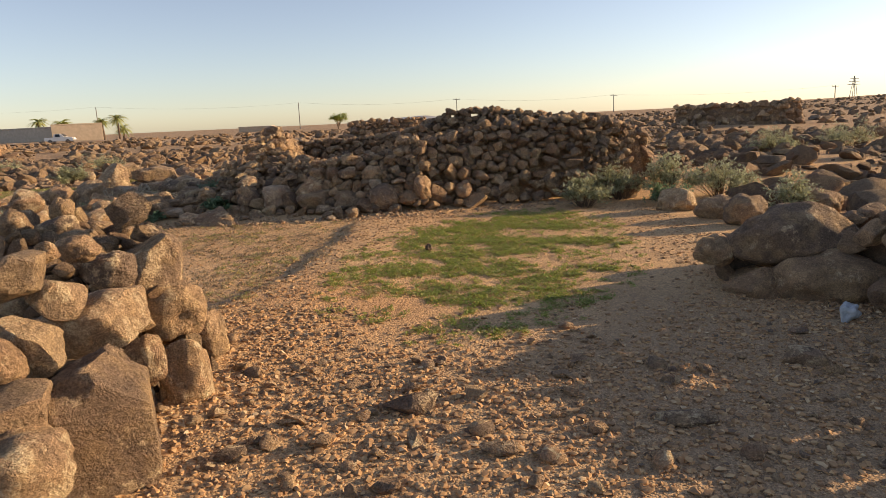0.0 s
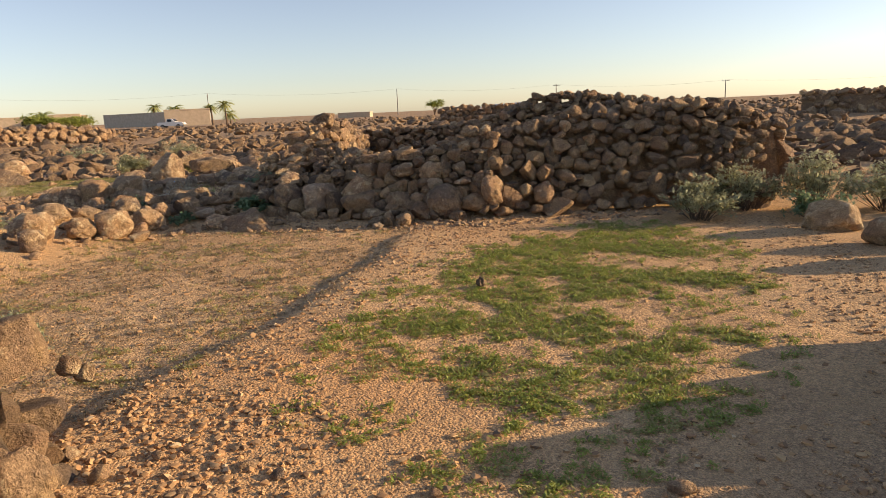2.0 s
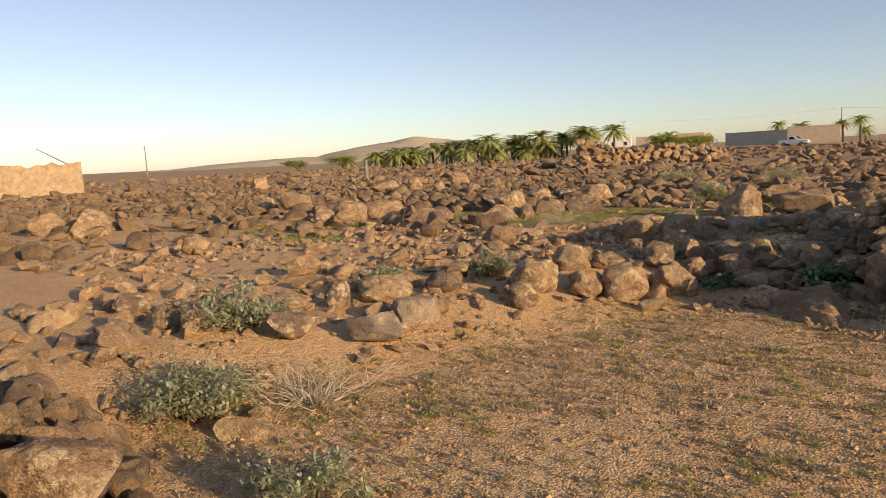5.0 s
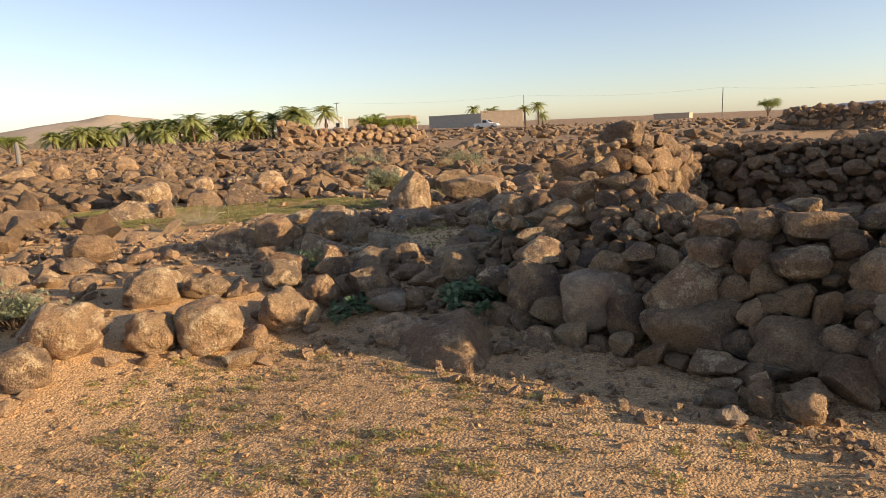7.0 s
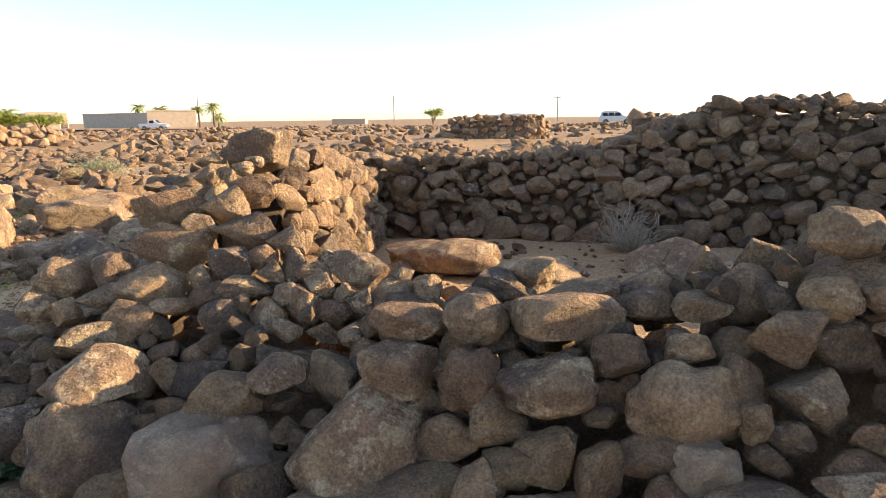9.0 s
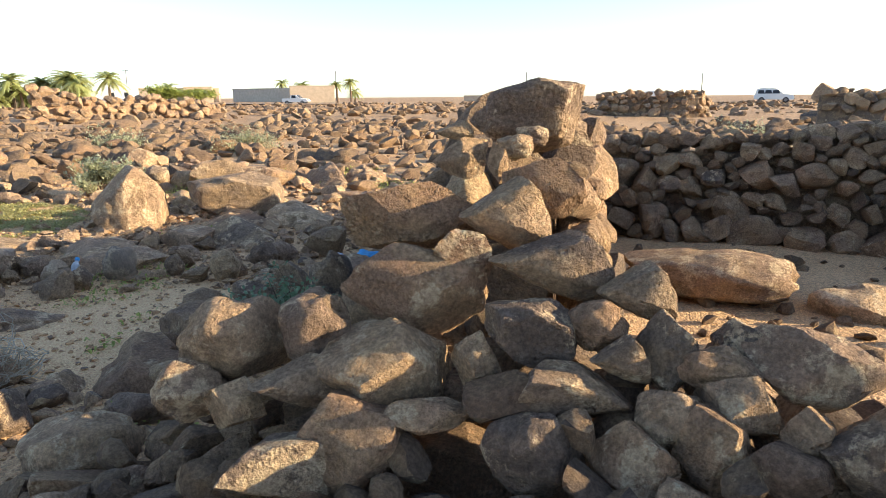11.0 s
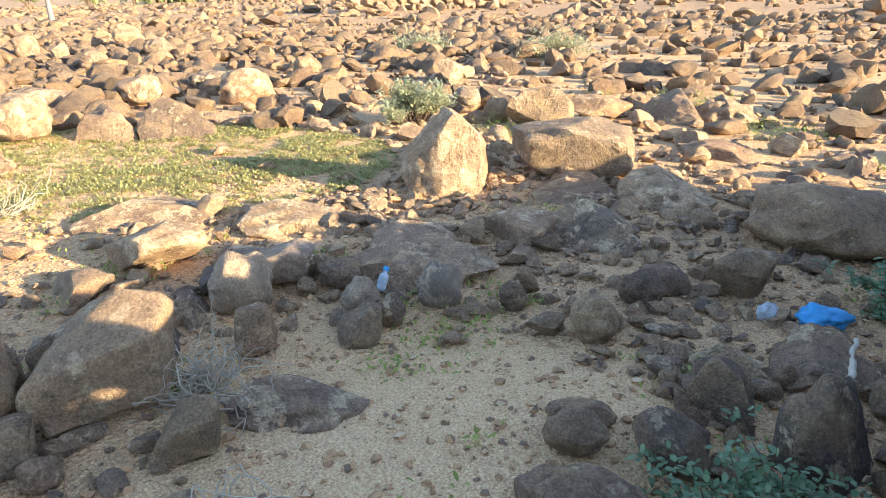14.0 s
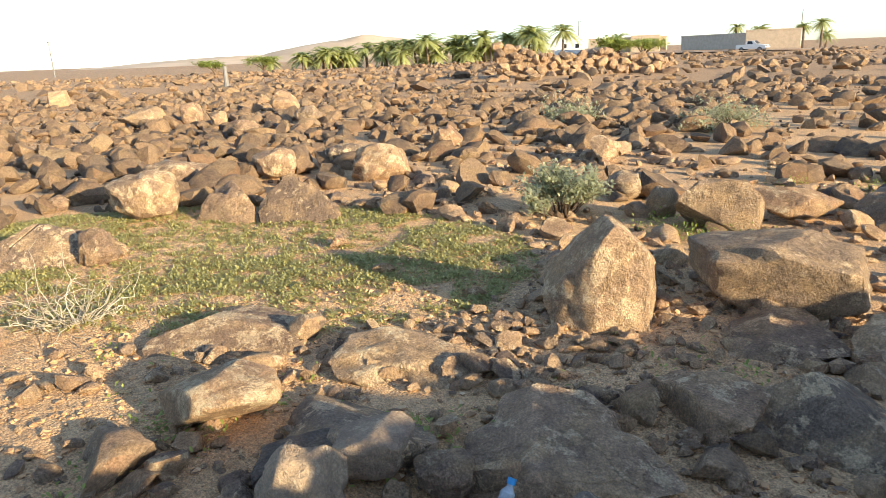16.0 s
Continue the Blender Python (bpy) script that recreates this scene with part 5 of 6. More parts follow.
bush("green_bush", -4.66, 13.55, 0.32, 0.2, NIGHTSHADE, "low dark green leafy plant between boulders", 51, 0.026, 52, 9, width=0.75)
bush("green_bush", -4.55, 15.6, 0.35, 0.22, NIGHTSHADE, "low dark green plant beside the blue bag", 52, 0.034, 24, 10, width=0.75)
bush("green_bush", -6.05, 11.85, 0.32, 0.14, NIGHTSHADE, "creeping green weed over small stones", 53, 0.024, 26, 12, width=0.8)
bush("green_bush", -3.9, 11.35, 0.22, 0.3, NIGHTSHADE, "dark green leafy weed at the heap foot", 54, 0.05, 16, 10, width=0.8)
bush("green_bush", -4.85, 11.1, 0.18, 0.14, NIGHTSHADE, "small dark green weed between stones", 55, 0.04, 12, 8, width=0.8)
bush("dry_bush", -5.6, 12.52, 0.16, 0.2, STRAW, "bleached leafless dry twig bush", 61, stems=60, bare=True, droop=0.3)
bush("dry_bush", -6.62, 13.05, 0.16, 0.16, STRAW, "small bleached tuft beside the square boulder", 74, stems=22, bare=True, droop=0.2)
bush("dry_bush", -0.8, 15.95, 0.26, 0.36, STRAW, "dry grey twig bush inside the stone pen", 62, stems=44, bare=True)
bush("dry_bush", -4.6, 6.35, 0.3, 0.1, STRAW, "flattened dry straw-coloured twigs", 63, stems=36, bare=True, droop=0.2)
bush("sage_bush", -6.2, 6.3, 0.42, 0.34, SAGE, "dusty grey-green bush among boulders", 64, 0.04, 30, 12)
bush("sage_bush", -4.8, 5.6, 0.42, 0.34, SAGE, "dusty grey-green bush beside the stone heap", 65, 0.04, 30, 12)
bush("sage_bush", -3.25, 5.75, 0.26, 0.32, SAGE, "dark grey-green bush at the heap foot", 66, 0.03, 22, 12)
bush("sage_bush", -6.45, 9.2, 0.26, 0.3, SAGE, "small grey-green bush behind boulders", 67, 0.035, 20, 10)
bush("sage_bush", -6.6, 7.9, 0.25, 0.26, SAGE, "small grey-green bush behind boulders", 68, 0.035, 20, 10)
bush("sage_bush", -15.5, 23.5, 0.7, 0.5, SAGE, "pale dusty bush in the rubble field", 69, 0.06, 26, 10)
bush("sage_bush", -12.5, 24.5, 0.8, 0.45, SAGE, "pale dusty bush in the rubble field", 70, 0.06, 26, 10)
bush("dry_bush", -9.8, 13.2, 0.3, 0.16, STRAW, "small dry straw tuft on weeds", 71, stems=20, bare=True)
bush("sage_bush", 3.5, 24.0, 0.8, 0.6, SAGE, "pale bush beyond the stone pen", 72, 0.06, 26, 10)
bush("sage_bush", -1.0, 27.0, 0.9, 0.6, SAGE, "pale bush beyond the stone pen", 73, 0.06, 26, 10)

# ---- far walls and ruins ----
def far_wall(nodes, base, lo, hi, label, name="dry_stone_wall", sides=(-1, 1)):
    m = nodes[len(nodes) // 2]
    owner = hold(name, m[0], m[1], base, label, "stone wall")
    wall_core(owner, nodes, 0.15, base)
    face_stones(owner, nodes, lo, hi, base, sides, 200, tries=4)
    return owner


far_wall([(-6.6, 48.6, 0.6, 0.4, 1.4), (-4.0, 48.8, 0.6, 0.4, 1.45), (-1.9, 48.9, 0.6, 0.4, 1.5), (-1.4, 50.5, 0.6, 0.4, 1.5)], 0.1, 0.3, 0.5, "ruined dark dry-stone pen wall on the plain")
far_wall([(14.6, 42.8, 0.6, 0.4, 1.5), (17.5, 41.4, 0.6, 0.4, 1.4), (20.4, 40.2, 0.6, 0.4, 1.55), (21.2, 41.6, 0.6, 0.4, 1.5)], 0.1, 0.3, 0.5, "ruined dark dry-stone pen wall on the slope")
far_wall([(-37.1, 39.9, 1.1, 0.5, 2.12), (-35.4, 41.8, 1.1, 0.5, 1.39), (-34.2, 45.7, 1.1, 0.5, 1.51), (-31.5, 49.1, 1.1, 0.5, 0.89)], 0.0, 0.35, 0.65, "long rubble wall of dark stones before palms")
far_wall([(2.4, 39.6, 1.0, 0.4, 1.5), (5.0, 39.2, 1.0, 0.4, 1.3)], 0.1, 0.35, 0.6, "heap of dark rubble on the plain", "stone_heap")

# ---- houses ----
def house(name, x, y, rz, w, d, h, wall_mat, label, windows=(), parapet=0.25):
    owner = hold(name, x, y, ground_z(x, y) + 0.3, label, "building", rz=rz)
    part("wall", box(bmesh.new(), -w / 2, w / 2, -d / 2, d / 2, 0, h + 0.3, 0.06), wall_mat, owner)
    bm = bmesh.new()
    for x0, x1, y0, y1 in ((-w / 2 - 0.05, w / 2 + 0.05, -d / 2 - 0.05, -d / 2 + 0.25), (-w / 2 - 0.05, w / 2 + 0.05, d / 2 - 0.25, d / 2 + 0.05), (-w / 2 - 0.05, -w / 2 + 0.25, -d / 2 + 0.25, d / 2 - 0.25), (w / 2 - 0.25, w / 2 + 0.05, -d / 2 + 0.25, d / 2 - 0.25)):
        box(bm, x0, x1, y0, y1, h + 0.304, h + 0.3 + parapet, 0.03)
    part("parapet", bm, wall_mat, owner, "low parapet round the flat roof")
    for wx, wz in windows:
        part("window", box(bmesh.new(), wx - 0.45, wx + 0.45, -d / 2 - 0.02, -d / 2 + 0.1, wz, wz + 1.0), GLASS, owner, "small dark window")
    return owner


house("compound_wall", -81.0, 130.5, -17, 19.5, 0.5, 2.2, PLASTER_DARK, "long shaded grey-brown compound wall")
house("flat_house", -70.0, 130.3, 28, 8.5, 6.0, 2.7, PLASTER, "flat-roofed sand-coloured plaster house")
house("flat_house", -110.5, 141.5, 35, 17.0, 6.0, 2.6, PLASTER, "low sand-coloured plaster house row", ((-4, 1.2), (2, 1.2)))
house("flat_house", -104.0, 139.5, 35, 6.0, 5.0, 3.0, PLASTER, "flat-roofed sand-coloured plaster house", ((0, 1.4),))
house("flat_house", -127.5, 140.3, 40, 7.0, 5.0, 3.6, WHITE_PAINT, "pale whitewashed flat-roofed house", ((-1, 1.5), (2, 1.5)))
house("flat_house", -52.0, 190.0, 5, 9.0, 5.0, 0.9, PLASTER, "distant low pale house behind rubble")


def ruin():
    """A crumbled mud wall: a thick slab with an uneven top and worn faces."""
    owner = hold("mud_ruin", -51.0, 3.0, -0.6, "weathered mud-brick ruin with broken top", "ruin")
    bm = bmesh.new()
    rows = []
    n, m = 60, 12
    for side_ in (-1, 1):
        for j in range(m + 1):
            row = []
            for i in range(n + 1):
                y = -7 + 12.5 * i / n
                top = 2.9 + 0.35 * noise.noise(Vector((y * 0.6, 3, 0))) + 0.18 * noise.noise(Vector((y * 2.2, 7, 0)))
                z = top * j / m
                x = side_ * (0.42 - 0.05 * z) + 0.09 * noise.noise(Vector((y * 1.7, z * 1.7, side_ * 5.0)))
                row.append(bm.verts.new((x, y, z)))
            rows.append(row)
    a, b = rows[:m + 1], rows[m + 1:]
    for grid in (a, b):
        for j in range(m):
            for i in range(n):
                bm.faces.new((grid[j][i], grid[j][i + 1], grid[j + 1][i + 1], grid[j + 1][i]))
    for i in range(n):
        bm.faces.new((a[m][i], a[m][i + 1], b[m][i + 1], b[m][i]))
    for j in range(m):
        bm.faces.new((a[j][0], a[j + 1][0], b[j + 1][0], b[j][0]))
        bm.faces.new((a[j][n], a[j + 1][n], b[j + 1][n], b[j][n]))
    bmesh.ops.recalc_face_normals(bm, faces=bm.faces)
    part("wall", bm, MUD, owner)
    bm = bmesh.new()
    bmesh.ops.create_cone(bm, cap_ends=True, segments=8, radius1=0.04, radius2=0.02, depth=2.6, matrix=pose(0, 4.2, 3.2, 58, 0, 0))
    part("roof_pole", bm, BARK, owner, "bare roof pole leaning on top")


ruin()
tagged(new("road", mesh_from("road", [(-100, 112, 0), (-58, 116, 0), (-56, 127, 0), (-100, 131, 0)], [(0, 1, 2, 3)], SAND)), "pale sandy track in front of the houses", "track", kind="structure")
bpy.data.objects["road"].location.z = max(ground_z(-80, 120), ground_z(-60, 118), ground_z(-98, 128)) + 0.12

# ---- vehicles ----
def wheel(owner, x, y, r):
    bm = bmesh.new()
    bmesh.ops.create_cone(bm, cap_ends=True, segments=24, radius1=r, radius2=r, depth=0.26, matrix=pose(x, y, r, 90, 0, 0))
    bmesh.ops.bevel(bm, geom=[e for e in bm.edges if abs(e.verts[0].co.y - e.verts[1].co.y) < 1e-4], offset=0.04, segments=2, affect="EDGES")
    w = part("wheel", bm, RUBBER, owner)
    bm = bmesh.new()
    bmesh.ops.create_cone(bm, cap_ends=True, segments=18, radius1=r * 0.62, radius2=r * 0.55, depth=0.03, matrix=pose(x, y - 0.13 if y < 0 else y + 0.13, r, 90, 0, 0))
    part("rim", bm, STEEL, w, "grey alloy rim")


def profile_solid(pts, half, taper=0.0, zref=0.0):
    """A side outline drawn out across the vehicle, drawn in towards its top."""
    bm = bmesh.new()
    rows = []
    for s in (-1, 1):
        rows.append([bm.verts.new((x, s * (half - taper * max(0.0, z - zref)), z)) for x, z in pts])
    n = len(pts)
    bm.faces.new(rows[0])
    bm.faces.new(rows[1][::-1])
    for i in range(n):
        bm.faces.new((rows[0][i], rows[1][i], rows[1][(i + 1) % n], rows[0][(i + 1) % n]))
    bmesh.ops.recalc_face_normals(bm, faces=bm.faces)
    bmesh.ops.bevel(bm, geom=list(bm.edges), offset=0.04, segments=2, affect="EDGES")
    return bm


def suv(x, y, rz, label, pickup=False):
    owner = hold("pickup_truck" if pickup else "suv", x, y, ground_z(x, y) + 0.12, label, "car", rz=rz)
    part("body", profile_solid([(-2.4, 0.45), (-2.42, 1.0), (-2.3, 1.12), (1.0, 1.15), (2.2, 1.02), (2.42, 0.85), (2.42, 0.42)], 0.93), WHITE_PAINT, owner)
    top = [(-0.9, 1.14), (-0.75, 1.72), (0.3, 1.74), (0.95, 1.14)] if pickup else [(-2.3, 1.1), (-2.1, 1.8), (-1.5, 1.88), (0.2, 1.86), (1.15, 1.13)]
    part("cabin", profile_solid(top, 0.9, 0.18, 1.1), WHITE_PAINT, owner)
    for s in (-1, 1):
        for x0, x1 in (((-0.6, 0.2),) if pickup else ((-1.95, -1.2), (-1.1, -0.3), (-0.2, 0.62))):
            bm = bmesh.new()
            a = s * 0.875
            b = s * 0.80
            vs = [bm.verts.new(p) for p in ((x0, a, 1.2), (x1 + 0.12, a, 1.2), (x1 - 0.08, b, 1.66), (x0 + 0.05, b, 1.66))]
            bm.faces.new(vs)
            r = bmesh.ops.extrude_face_region(bm, geom=list(bm.faces))
            for v in r["geom"]:
                if isinstance(v, bmesh.types.BMVert):
                    v.co.y += s * 0.02
            part("side_window", bm, GLASS, owner, "dark side window")
        wheel(owner, -1.45, s * 0.82, 0.39)
        wheel(owner, 1.45, s * 0.82, 0.39)
        part("headlight", box(bmesh.new(), 2.36, 2.44, s * 0.7 - 0.16, s * 0.7 + 0.16, 0.78, 0.95, 0.02), GLASS, owner, "clear headlight")
        if not pickup:
            part("roof_rail", box(bmesh.new(), -1.9, -0.1, s * 0.66 - 0.02, s * 0.66 + 0.02, 1.9, 1.94, 0.008), STEEL, owner, "grey roof rail")
    bm = bmesh.new()
    vs = [bm.verts.new(p) for p in ((1.12, -0.74, 1.2), (1.12, 0.74, 1.2), (0.32, 0.66, 1.80), (0.32, -0.66, 1.80))] if not pickup else [bm.verts.new(p) for p in ((0.92, -0.74, 1.2), (0.92, 0.74, 1.2), (0.36, 0.66, 1.70), (0.36, -0.66, 1.70))]
    bm.faces.new(vs)
    bmesh.ops.translate(bm, verts=bm.verts, vec=(0.03, 0, 0.03))
    part("windscreen", bm, GLASS, owner, "dark windscreen")
    part("bumper", box(bmesh.new(), 2.3, 2.5, -0.88, 0.88, 0.42, 0.68, 0.05), STEEL, owner, "grey front bumper")
    return owner


suv(9.8, 111.5, -8, "white four-wheel-drive car parked on the plain")
suv(-68.5, 121.5, 10, "white pickup parked beside the house", True)

# ---- palms and trees ----
def palm(x, y, height, crown, seed, label, fronds=34):
    owner = hold("date_palm", x, y, ground_z(x, y) - 0.1, label, "palm tree", "date palms")
    r = np.random.RandomState(seed)
    bm = bmesh.new()
    n = 8
    rings = []
    for k in range(9):
        t = k / 8
        rad = 0.24 * (1 - 0.25 * t) * (1.0 if k % 2 else 1.12)
        c = (0.25 * t * t * math.cos(seed), 0.25 * t * t * math.sin(seed), height * t)
        rings.append([bm.verts.new((c[0] + rad * math.cos(6.283 * i / n), c[1] + rad * math.sin(6.283 * i / n), c[2])) for i in range(n)])
    for a, b in zip(rings[:-1], rings[1:]):
        for i in range(n):
            bm.faces.new((a[i], a[(i + 1) % n], b[(i + 1) % n], b[i]))
    bm.faces.new(rings[-1])
    part("trunk", bm, BARK, owner)
    top = Vector((0.25 * math.cos(seed), 0.25 * math.sin(seed), height))
    verts, faces = [], []
    for q in range(fronds):
        a = q * 2.399 + r.uniform(-0.3, 0.3)
        lift = r.uniform(-0.35, 1.25)
        ln = crown * r.uniform(0.8, 1.1)
        out = Vector((math.cos(a), math.sin(a), 0))
        side = Vector((-math.sin(a), math.cos(a), 0))
        prev = None
        for k in range(9):
            t = k / 8
            p = top + out * (ln * t * math.cos(lift * (1 - 0.5 * t))) + Vector((0, 0, ln * (math.sin(lift) * t - 0.62 * t * t)))
            if k and k < 9:
                for s in (-1, 1):
                    for m in (0.0, 0.5):
                        b = prev.lerp(p, m)
                        w = 0.42 * math.sin(3.0 * (0.12 + 0.85 * t)) * crown / 2.4
                        tip = b + side * s * w + (p - prev) * 0.9 - Vector((0, 0, 0.16 * w + 0.05))
                        e = (p - prev) * 0.36
                        i0 = len(verts)
                        verts += [tuple(b - e), tuple(b + e), tuple(tip)]
                        faces.append((i0, i0 + 1, i0 + 2))
            prev = p
    ob = new("crown", fast_mesh("crown", np.array(verts), np.array(faces), PALM_LEAF))
    ob.parent = owner
    return owner


for px, py, ph, pc, ps in ((-87.1, 146.6, 4.6, 2.3, 1), (-84.6, 151.5, 4.2, 2.5, 2), (-75.8, 152.0, 4.4, 2.2, 3), (-71.6, 150.5, 4.8, 2.4, 4), (-72.8, 155.0, 2.6, 2.2, 5), (-86.0, 153.5, 4.0, 2.4, 6)):
    palm(px, py, ph, pc, ps, "date palm rising behind the flat houses")
pr = np.random.RandomState(8)
for k in range(46):
    t = k / 45
    gx, gy = -128 + 31 * t + pr.uniform(-5, 4), 66 + 37 * t + pr.uniform(-4, 6)
    palm(gx, gy, pr.uniform(1.6, 4.6) * (0.7 + 0.45 * t), pr.uniform(2.6, 3.6), 20 + k, "bushy green date palm in a dense grove", 44)
palm(-64.0, 83.0, 2.6, 2.0, 91, "date palm beside the rubble wall")


def tree(x, y, height, spread_, seed, label, leaf_material=NIGHTSHADE):
    owner = hold("acacia_tree", x, y, ground_z(x, y) - 0.1, label, "tree")
    r = np.random.RandomState(seed)
    cu = bpy.data.curves.new("trunk", "CURVE")
    cu.dimensions, cu.bevel_depth, cu.bevel_resolution = "3D", 0.12, 1
    tips = []
    for _ in range(9):
        a, rr = r.rand() * 6.283, spread_ * math.sqrt(r.uniform(0.05, 1))
        e = Vector((math.cos(a) * rr, math.sin(a) * rr, height * r.uniform(0.7, 0.95)))
        sp = cu.splines.new("POLY")
        sp.points.add(4)
        for i in range(5):
            t = i / 4
            p = Vector((e.x * t * t, e.y * t * t, e.z * t))
            sp.points[i].co = (*p, 1)
            sp.points[i].radius = 1.1 - 0.9 * t
        for _ in range(22):
            tips.append((e.x + r.normal(0, spread_ * 0.22), e.y + r.normal(0, spread_ * 0.22), e.z + r.normal(0, height * 0.09)))
    cu.materials.append(BARK)
    tmp = new("trunk", cu)
    me = bpy.data.meshes.new_from_object(tmp.evaluated_get(bpy.context.evaluated_depsgraph_get()))
    bpy.data.objects.remove(tmp)
    tr = new("trunk", me)
    tr.parent = owner
    lv = new("crown", leaves("crown", tips, 0.3, 0.16, 14, leaf_material, seed, 0.3, 0.22))
    lv.parent = owner


tree(-25.6, 166.4, 3.4, 2.2, 5, "lone flat-topped acacia on the plain", GRASS)
tree(-63.0, 80.0, 2.6, 2.4, 6, "dense thorn tree behind the rubble wall", GRASS)
tree(-61.0, 84.0, 2.2, 2.2, 7, "low thorn tree behind the rubble wall", GRASS)
tree(-120.0, 58.0, 2.6, 2.6, 9, "low dusty tree at the grove edge", GRASS)
tree(-128.0, 52.0, 2.4, 2.6, 10, "low dusty tree at the grove edge", GRASS)

# ---- power line ----
def pole(x, y, h, label, arms=True, rz=0.0):
    owner = hold("utility_pole", x, y, ground_z(x, y) - 0.2, label, "utility pole", "power line poles", rz)
    bm = bmesh.new()
    bmesh.ops.create_cone(bm, cap_ends=True, segments=10, radius1=0.17, radius2=0.11, depth=h, matrix=Matrix.Translation((0, 0, h / 2)))
    part("shaft", bm, STEEL, owner)
    if arms:
        part("crossarm", box(bmesh.new(), -1.1, 1.1, -0.16, -0.06, h - 0.45, h - 0.3, 0.02), STEEL, owner)
        for ax in (-1.0, 0.0, 1.0):
            bm = bmesh.new()
            bmesh.ops.create_cone(bm, cap_ends=True, segments=8, radius1=0.07, radius2=0.04, depth=0.28, matrix=Matrix.Translation((ax, -0.11, h - 0.16)))
            part("insulator", bm, CLEAR_PLASTIC, owner)
    return Vector((x, y, ground_z(x, y) + h - 0.25))


LINE = [pole(-172.7, 165.6, 9.5, "slim steel utility pole on the plain", False), pole(-167.0, 185.6, 10.5, "T-shaped power line pole on the plain"), pole(-108.6, 214.8, 9.8, "slim steel utility pole behind the houses", False), pole(-47.2, 225.1, 8.8, "slim steel utility pole on the horizon", False), pole(4.8, 229.9, 7.9, "T-shaped power line pole on the horizon"), pole(55.7, 223.2, 6.0, "T-shaped power line pole on the horizon"), pole(128.9, 225.8, 4.6, "T-shaped power line pole on the ridge")]
pole(-205.0, 36.0, 9.0, "T-shaped power line pole far across the plain")
pole(-43.2, 25.5, 1.6, "leaning fence post among rubble", False)


def wires():
    for a, b in zip(LINE[1:-1], LINE[2:]):
        cu = bpy.data.curves.new("power_cable", "CURVE")
        cu.dimensions, cu.bevel_depth = "3D", 0.013
        sp = cu.splines.new("POLY")
        sp.points.add(12)
        for i in range(13):
            t = i / 12
            p = a.lerp(b, t) - Vector((0, 0, 1.2 * 4 * t * (1 - t)))
            sp.points[i].co = (*p, 1)
        cu.materials.append(STEEL)
        tagged(new("power_cable", cu), "thin sagging cable between power poles", "cable", "power cables")


wires()


def pylon(x, y, h):
    owner = hold("lattice_pylon", x, y, ground_z(x, y) - 0.2, "tall steel lattice pylon on the ridge", "pylon")
    for sx in (-1, 1):
        for sy in (-1, 1):
            bm = bmesh.new()
            bmesh.ops.create_cone(bm, cap_ends=True, segments=5, radius1=0.14, radius2=0.1, depth=h, matrix=pose(sx * 0.7, sy * 0.7, h / 2, sy * math.degrees(1.0 / h) * 1.2, -sx * math.degrees(1.0 / h) * 1.2, 0))
            part("leg", bm, STEEL, owner)
    for k, w in ((0.62, 3.2), (0.75, 2.6), (0.88, 2.0)):
        part("crossarm", box(bmesh.new(), -w, w, -0.12, 0.12, h * k - 0.12, h * k + 0.12), STEEL, owner)


pylon(205.0, 343.0, 11.0)

# ---- far hills ----
def hill(name, cx, cy, rx, ry, h, rz, material, label, seed):
    n, m = 48, 16
    verts, faces = [], []
    for j in range(m + 1):
        for i in range(n):
            a, t = 6.283185 * i / n, j / m
            x, y = rx * t * math.cos(a), ry * t * math.sin(a)
            z = h * (1 - t * t) ** 1.4 * (1 + 0.22 * fbm(x / rx, y / ry, 2.4, seed)) - 1.0
            verts.append((x, y, z))
    for j in range(m):
        for i in range(n):
            a, b = j * n + i, j * n + (i + 1) % n
            faces.append((a, b, b + n, a + n))
    ob = new(name, mesh_from(name, verts, faces, material, True))
    ob.matrix_basis = pose(cx, cy, -1.2, 0, 0, rz)
    return tagged(ob, label, "hill", kind="structure")


hill("backdrop", -606, 354, 150, 90, 21, 59, FAR_HILL, "low brown hill beyond the palm grove", 1.0)
hill("backdrop", -660, 250, 190, 90, 8, 70, FAR_HILL, "low brown rise on the horizon", 2.0)
hill("backdrop", -90, 2200, 150, 60, 15, 0, FAR_MESA, "hazy distant mesa on the horizon", 3.0)

# ---- litter ----
def bottle():
    x, y = -6.72, 14.09
    owner = hold("plastic_bottle", x, y, ground_z(x, y) + 0.035, "small clear plastic bottle with blue cap", "bottle", rz=40)
    bm = bmesh.new()
    prev = None
    for z, r in ((0, 0.022), (0.01, 0.026), (0.035, 0.024), (0.04, 0.026), (0.08, 0.026), (0.1, 0.012), (0.112, 0.011)):
        ring = [bm.verts.new((r * math.cos(6.283 * i / 14), r * math.sin(6.283 * i / 14), z)) for i in range(14)]
        if prev:
            for i in range(14):
                bm.faces.new((prev[i], prev[(i + 1) % 14], ring[(i + 1) % 14], ring[i]))
        else:
            bm.faces.new(ring[::-1])
        prev = ring
    bm.faces.new(prev)
    bmesh.ops.transform(bm, matrix=pose(0, 0, 0, -34, 18, 0), verts=bm.verts)
    part("bottle_body", bm, CLEAR_PLASTIC, owner)
    bm = bmesh.new()
    bmesh.ops.create_cone(bm, cap_ends=True, segments=14, radius1=0.016, radius2=0.016, depth=0.022, matrix=pose(0, 0, 0, -34, 18, 0) @ Matrix.Translation((0, 0, 0.12)))
    part("cap", bm, BLUE_BAG, owner, "blue screw cap")


bottle()


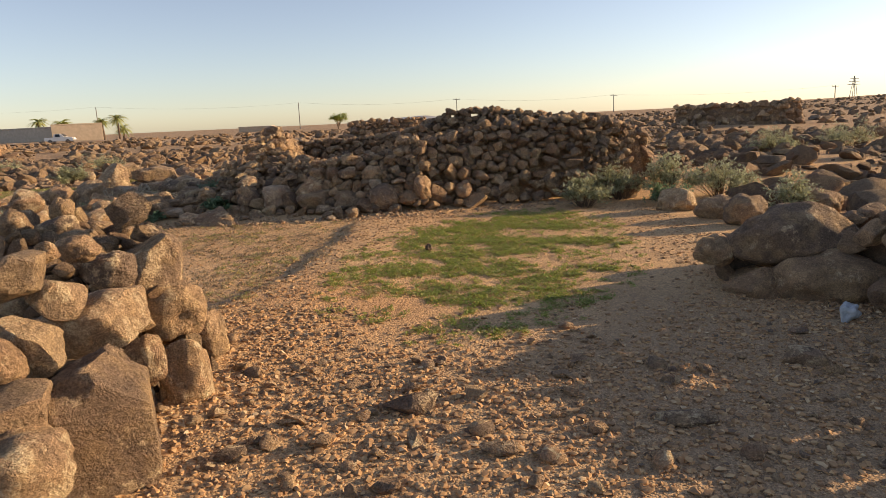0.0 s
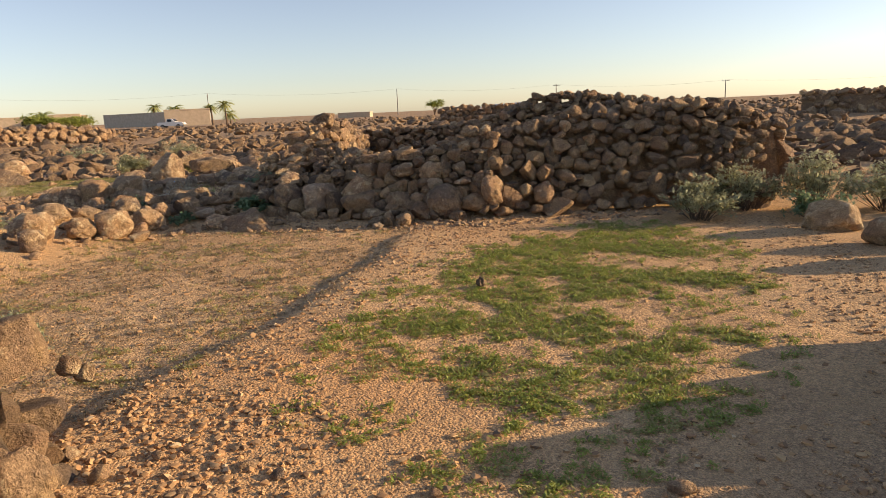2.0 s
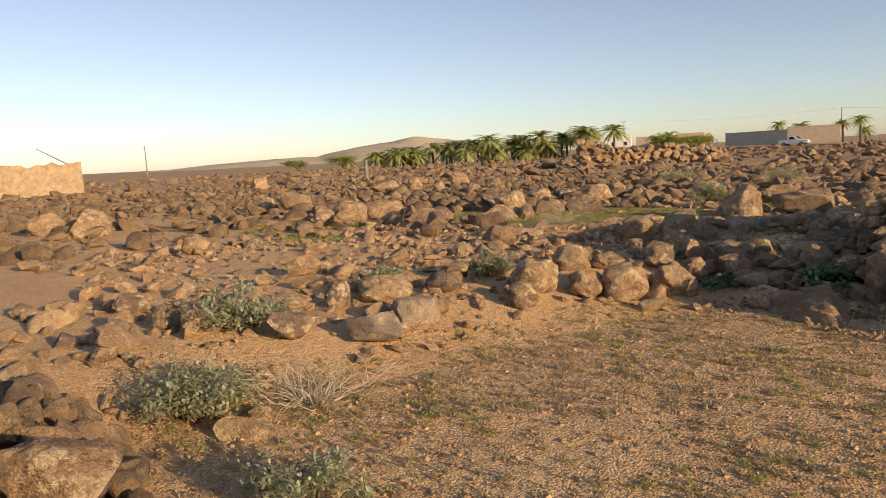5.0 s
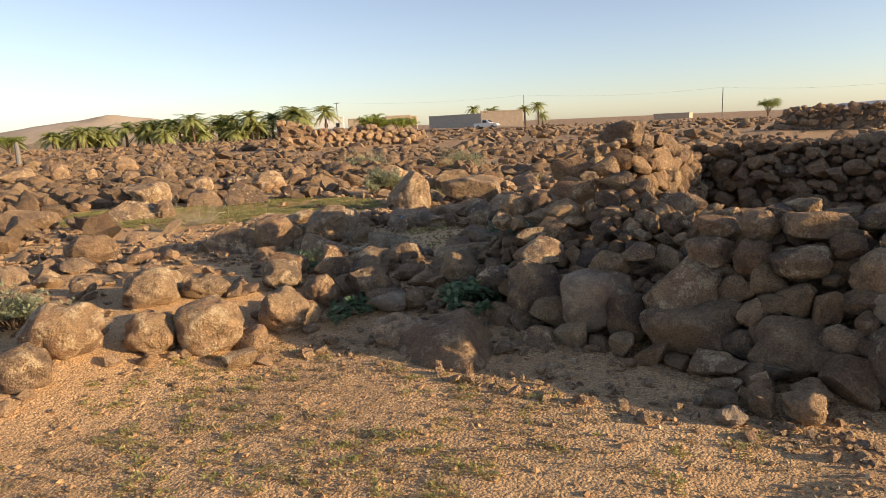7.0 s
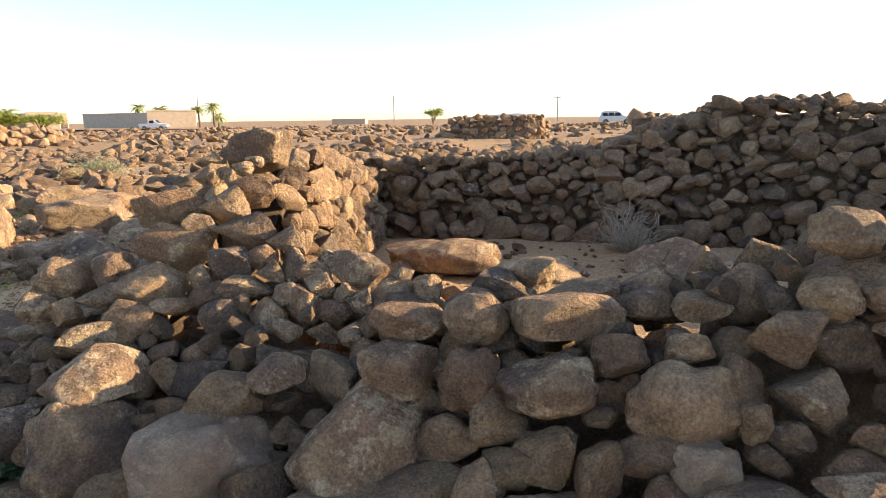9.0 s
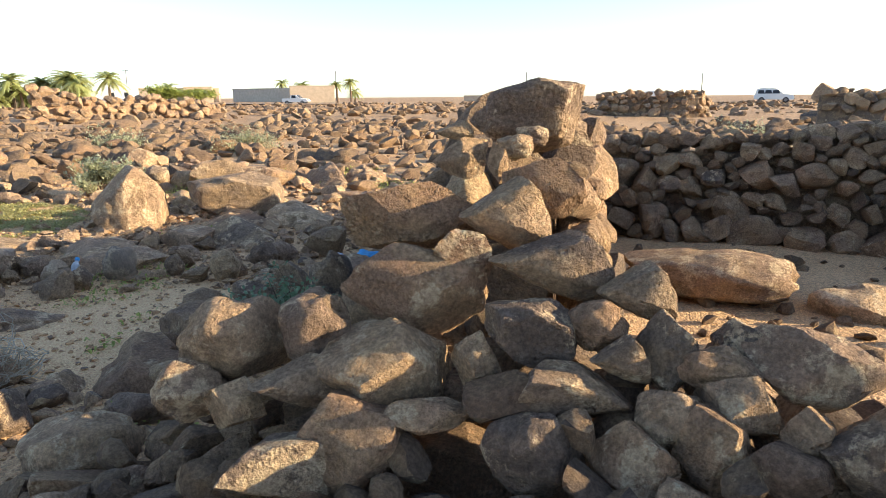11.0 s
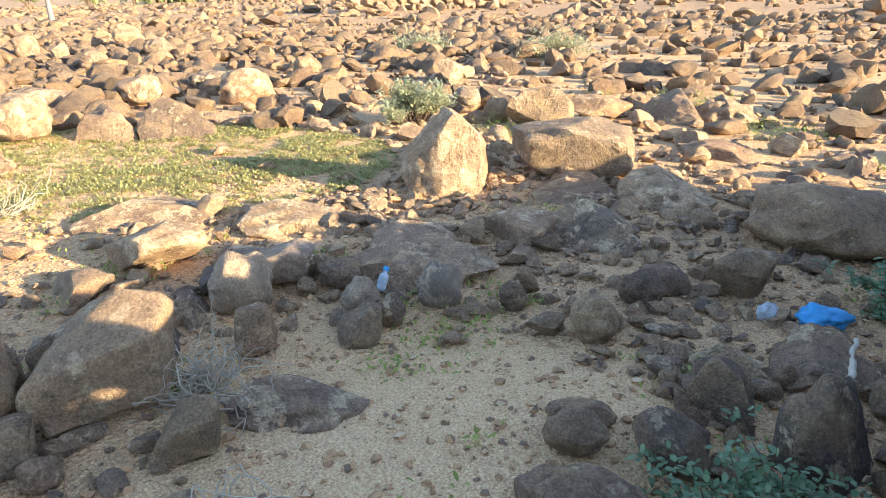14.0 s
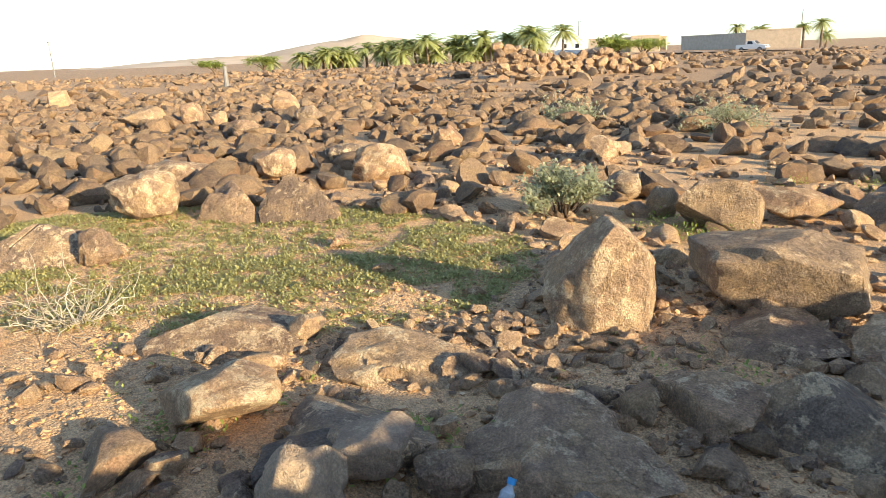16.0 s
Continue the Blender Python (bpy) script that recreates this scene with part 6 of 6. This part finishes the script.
def crumpled(name, x, y, z, w, d, h, material, label, category, seed):
    v, f = ICO[4]
    o = np.random.RandomState(seed).rand(3) * 9
    k = np.array([1 + 0.5 * noise.noise(Vector(p * 1.6 + o)) + 0.3 * abs(noise.noise(Vector(p * 4.5 + o))) for p in v])
    ob = new(name, fast_mesh(name, v * k[:, None] * (w / 2, d / 2, h / 2), f, material))
    ob.matrix_basis = pose(x, y, z, 0, 0, 30)
    return tagged(ob, label, category)


crumpled("plastic_bag", -4.92, 15.12, ground_z(-4.92, 15.12) + 0.035, 0.19, 0.13, 0.10, BLUE_BAG, "crumpled bright blue plastic bag on stones", "bag", 3)
crumpled("plastic_bag", 2.72, 4.42, ground_z(2.72, 4.42) + 0.06, 0.13, 0.1, 0.13, CLEAR_PLASTIC, "crumpled clear plastic bag under boulders", "bag", 4)
crumpled("foil_scrap", -5.13, 15.05, ground_z(-5.13, 15.05) + 0.03, 0.09, 0.06, 0.09, CLEAR_PLASTIC, "crumpled white plastic scrap on soil", "litter", 5)
crumpled("dung", -0.23, 7.46, ground_z(-0.23, 7.46) + 0.04, 0.07, 0.06, 0.08, BARK, "dark lump of dried dung on weeds", "dung", 6)


def stick(x, y, rz, length, r, label, seed):
    cu = bpy.data.curves.new("stick", "CURVE")
    cu.dimensions, cu.bevel_depth, cu.bevel_resolution = "3D", r, 2
    sp = cu.splines.new("POLY")
    sp.points.add(8)
    q = np.random.RandomState(seed)
    for i in range(9):
        t = i / 8 - 0.5
        sp.points[i].co = (t * length, q.normal(0, 0.008), q.normal(0, 0.004), 1)
        sp.points[i].radius = 1.1 - 0.4 * (t + 0.5)
    cu.use_fill_caps = True
    cu.materials.append(STRAW)
    ob = new("dry_stick", cu)
    ob.matrix_basis = pose(x, y, ground_z(x, y) + 0.09, 0, -3, rz)
    return tagged(ob, label, "stick")


stick(-5.85, 12.3, 62, 0.75, 0.010, "bleached dry palm stick lying over stones", 2)
stick(-5.78, 12.33, 68, 0.6, 0.005, "thin bleached stick lying over stones", 3)
stick(-4.72, 14.72, 100, 0.3, 0.014, "short pale broken stick among boulders", 4)
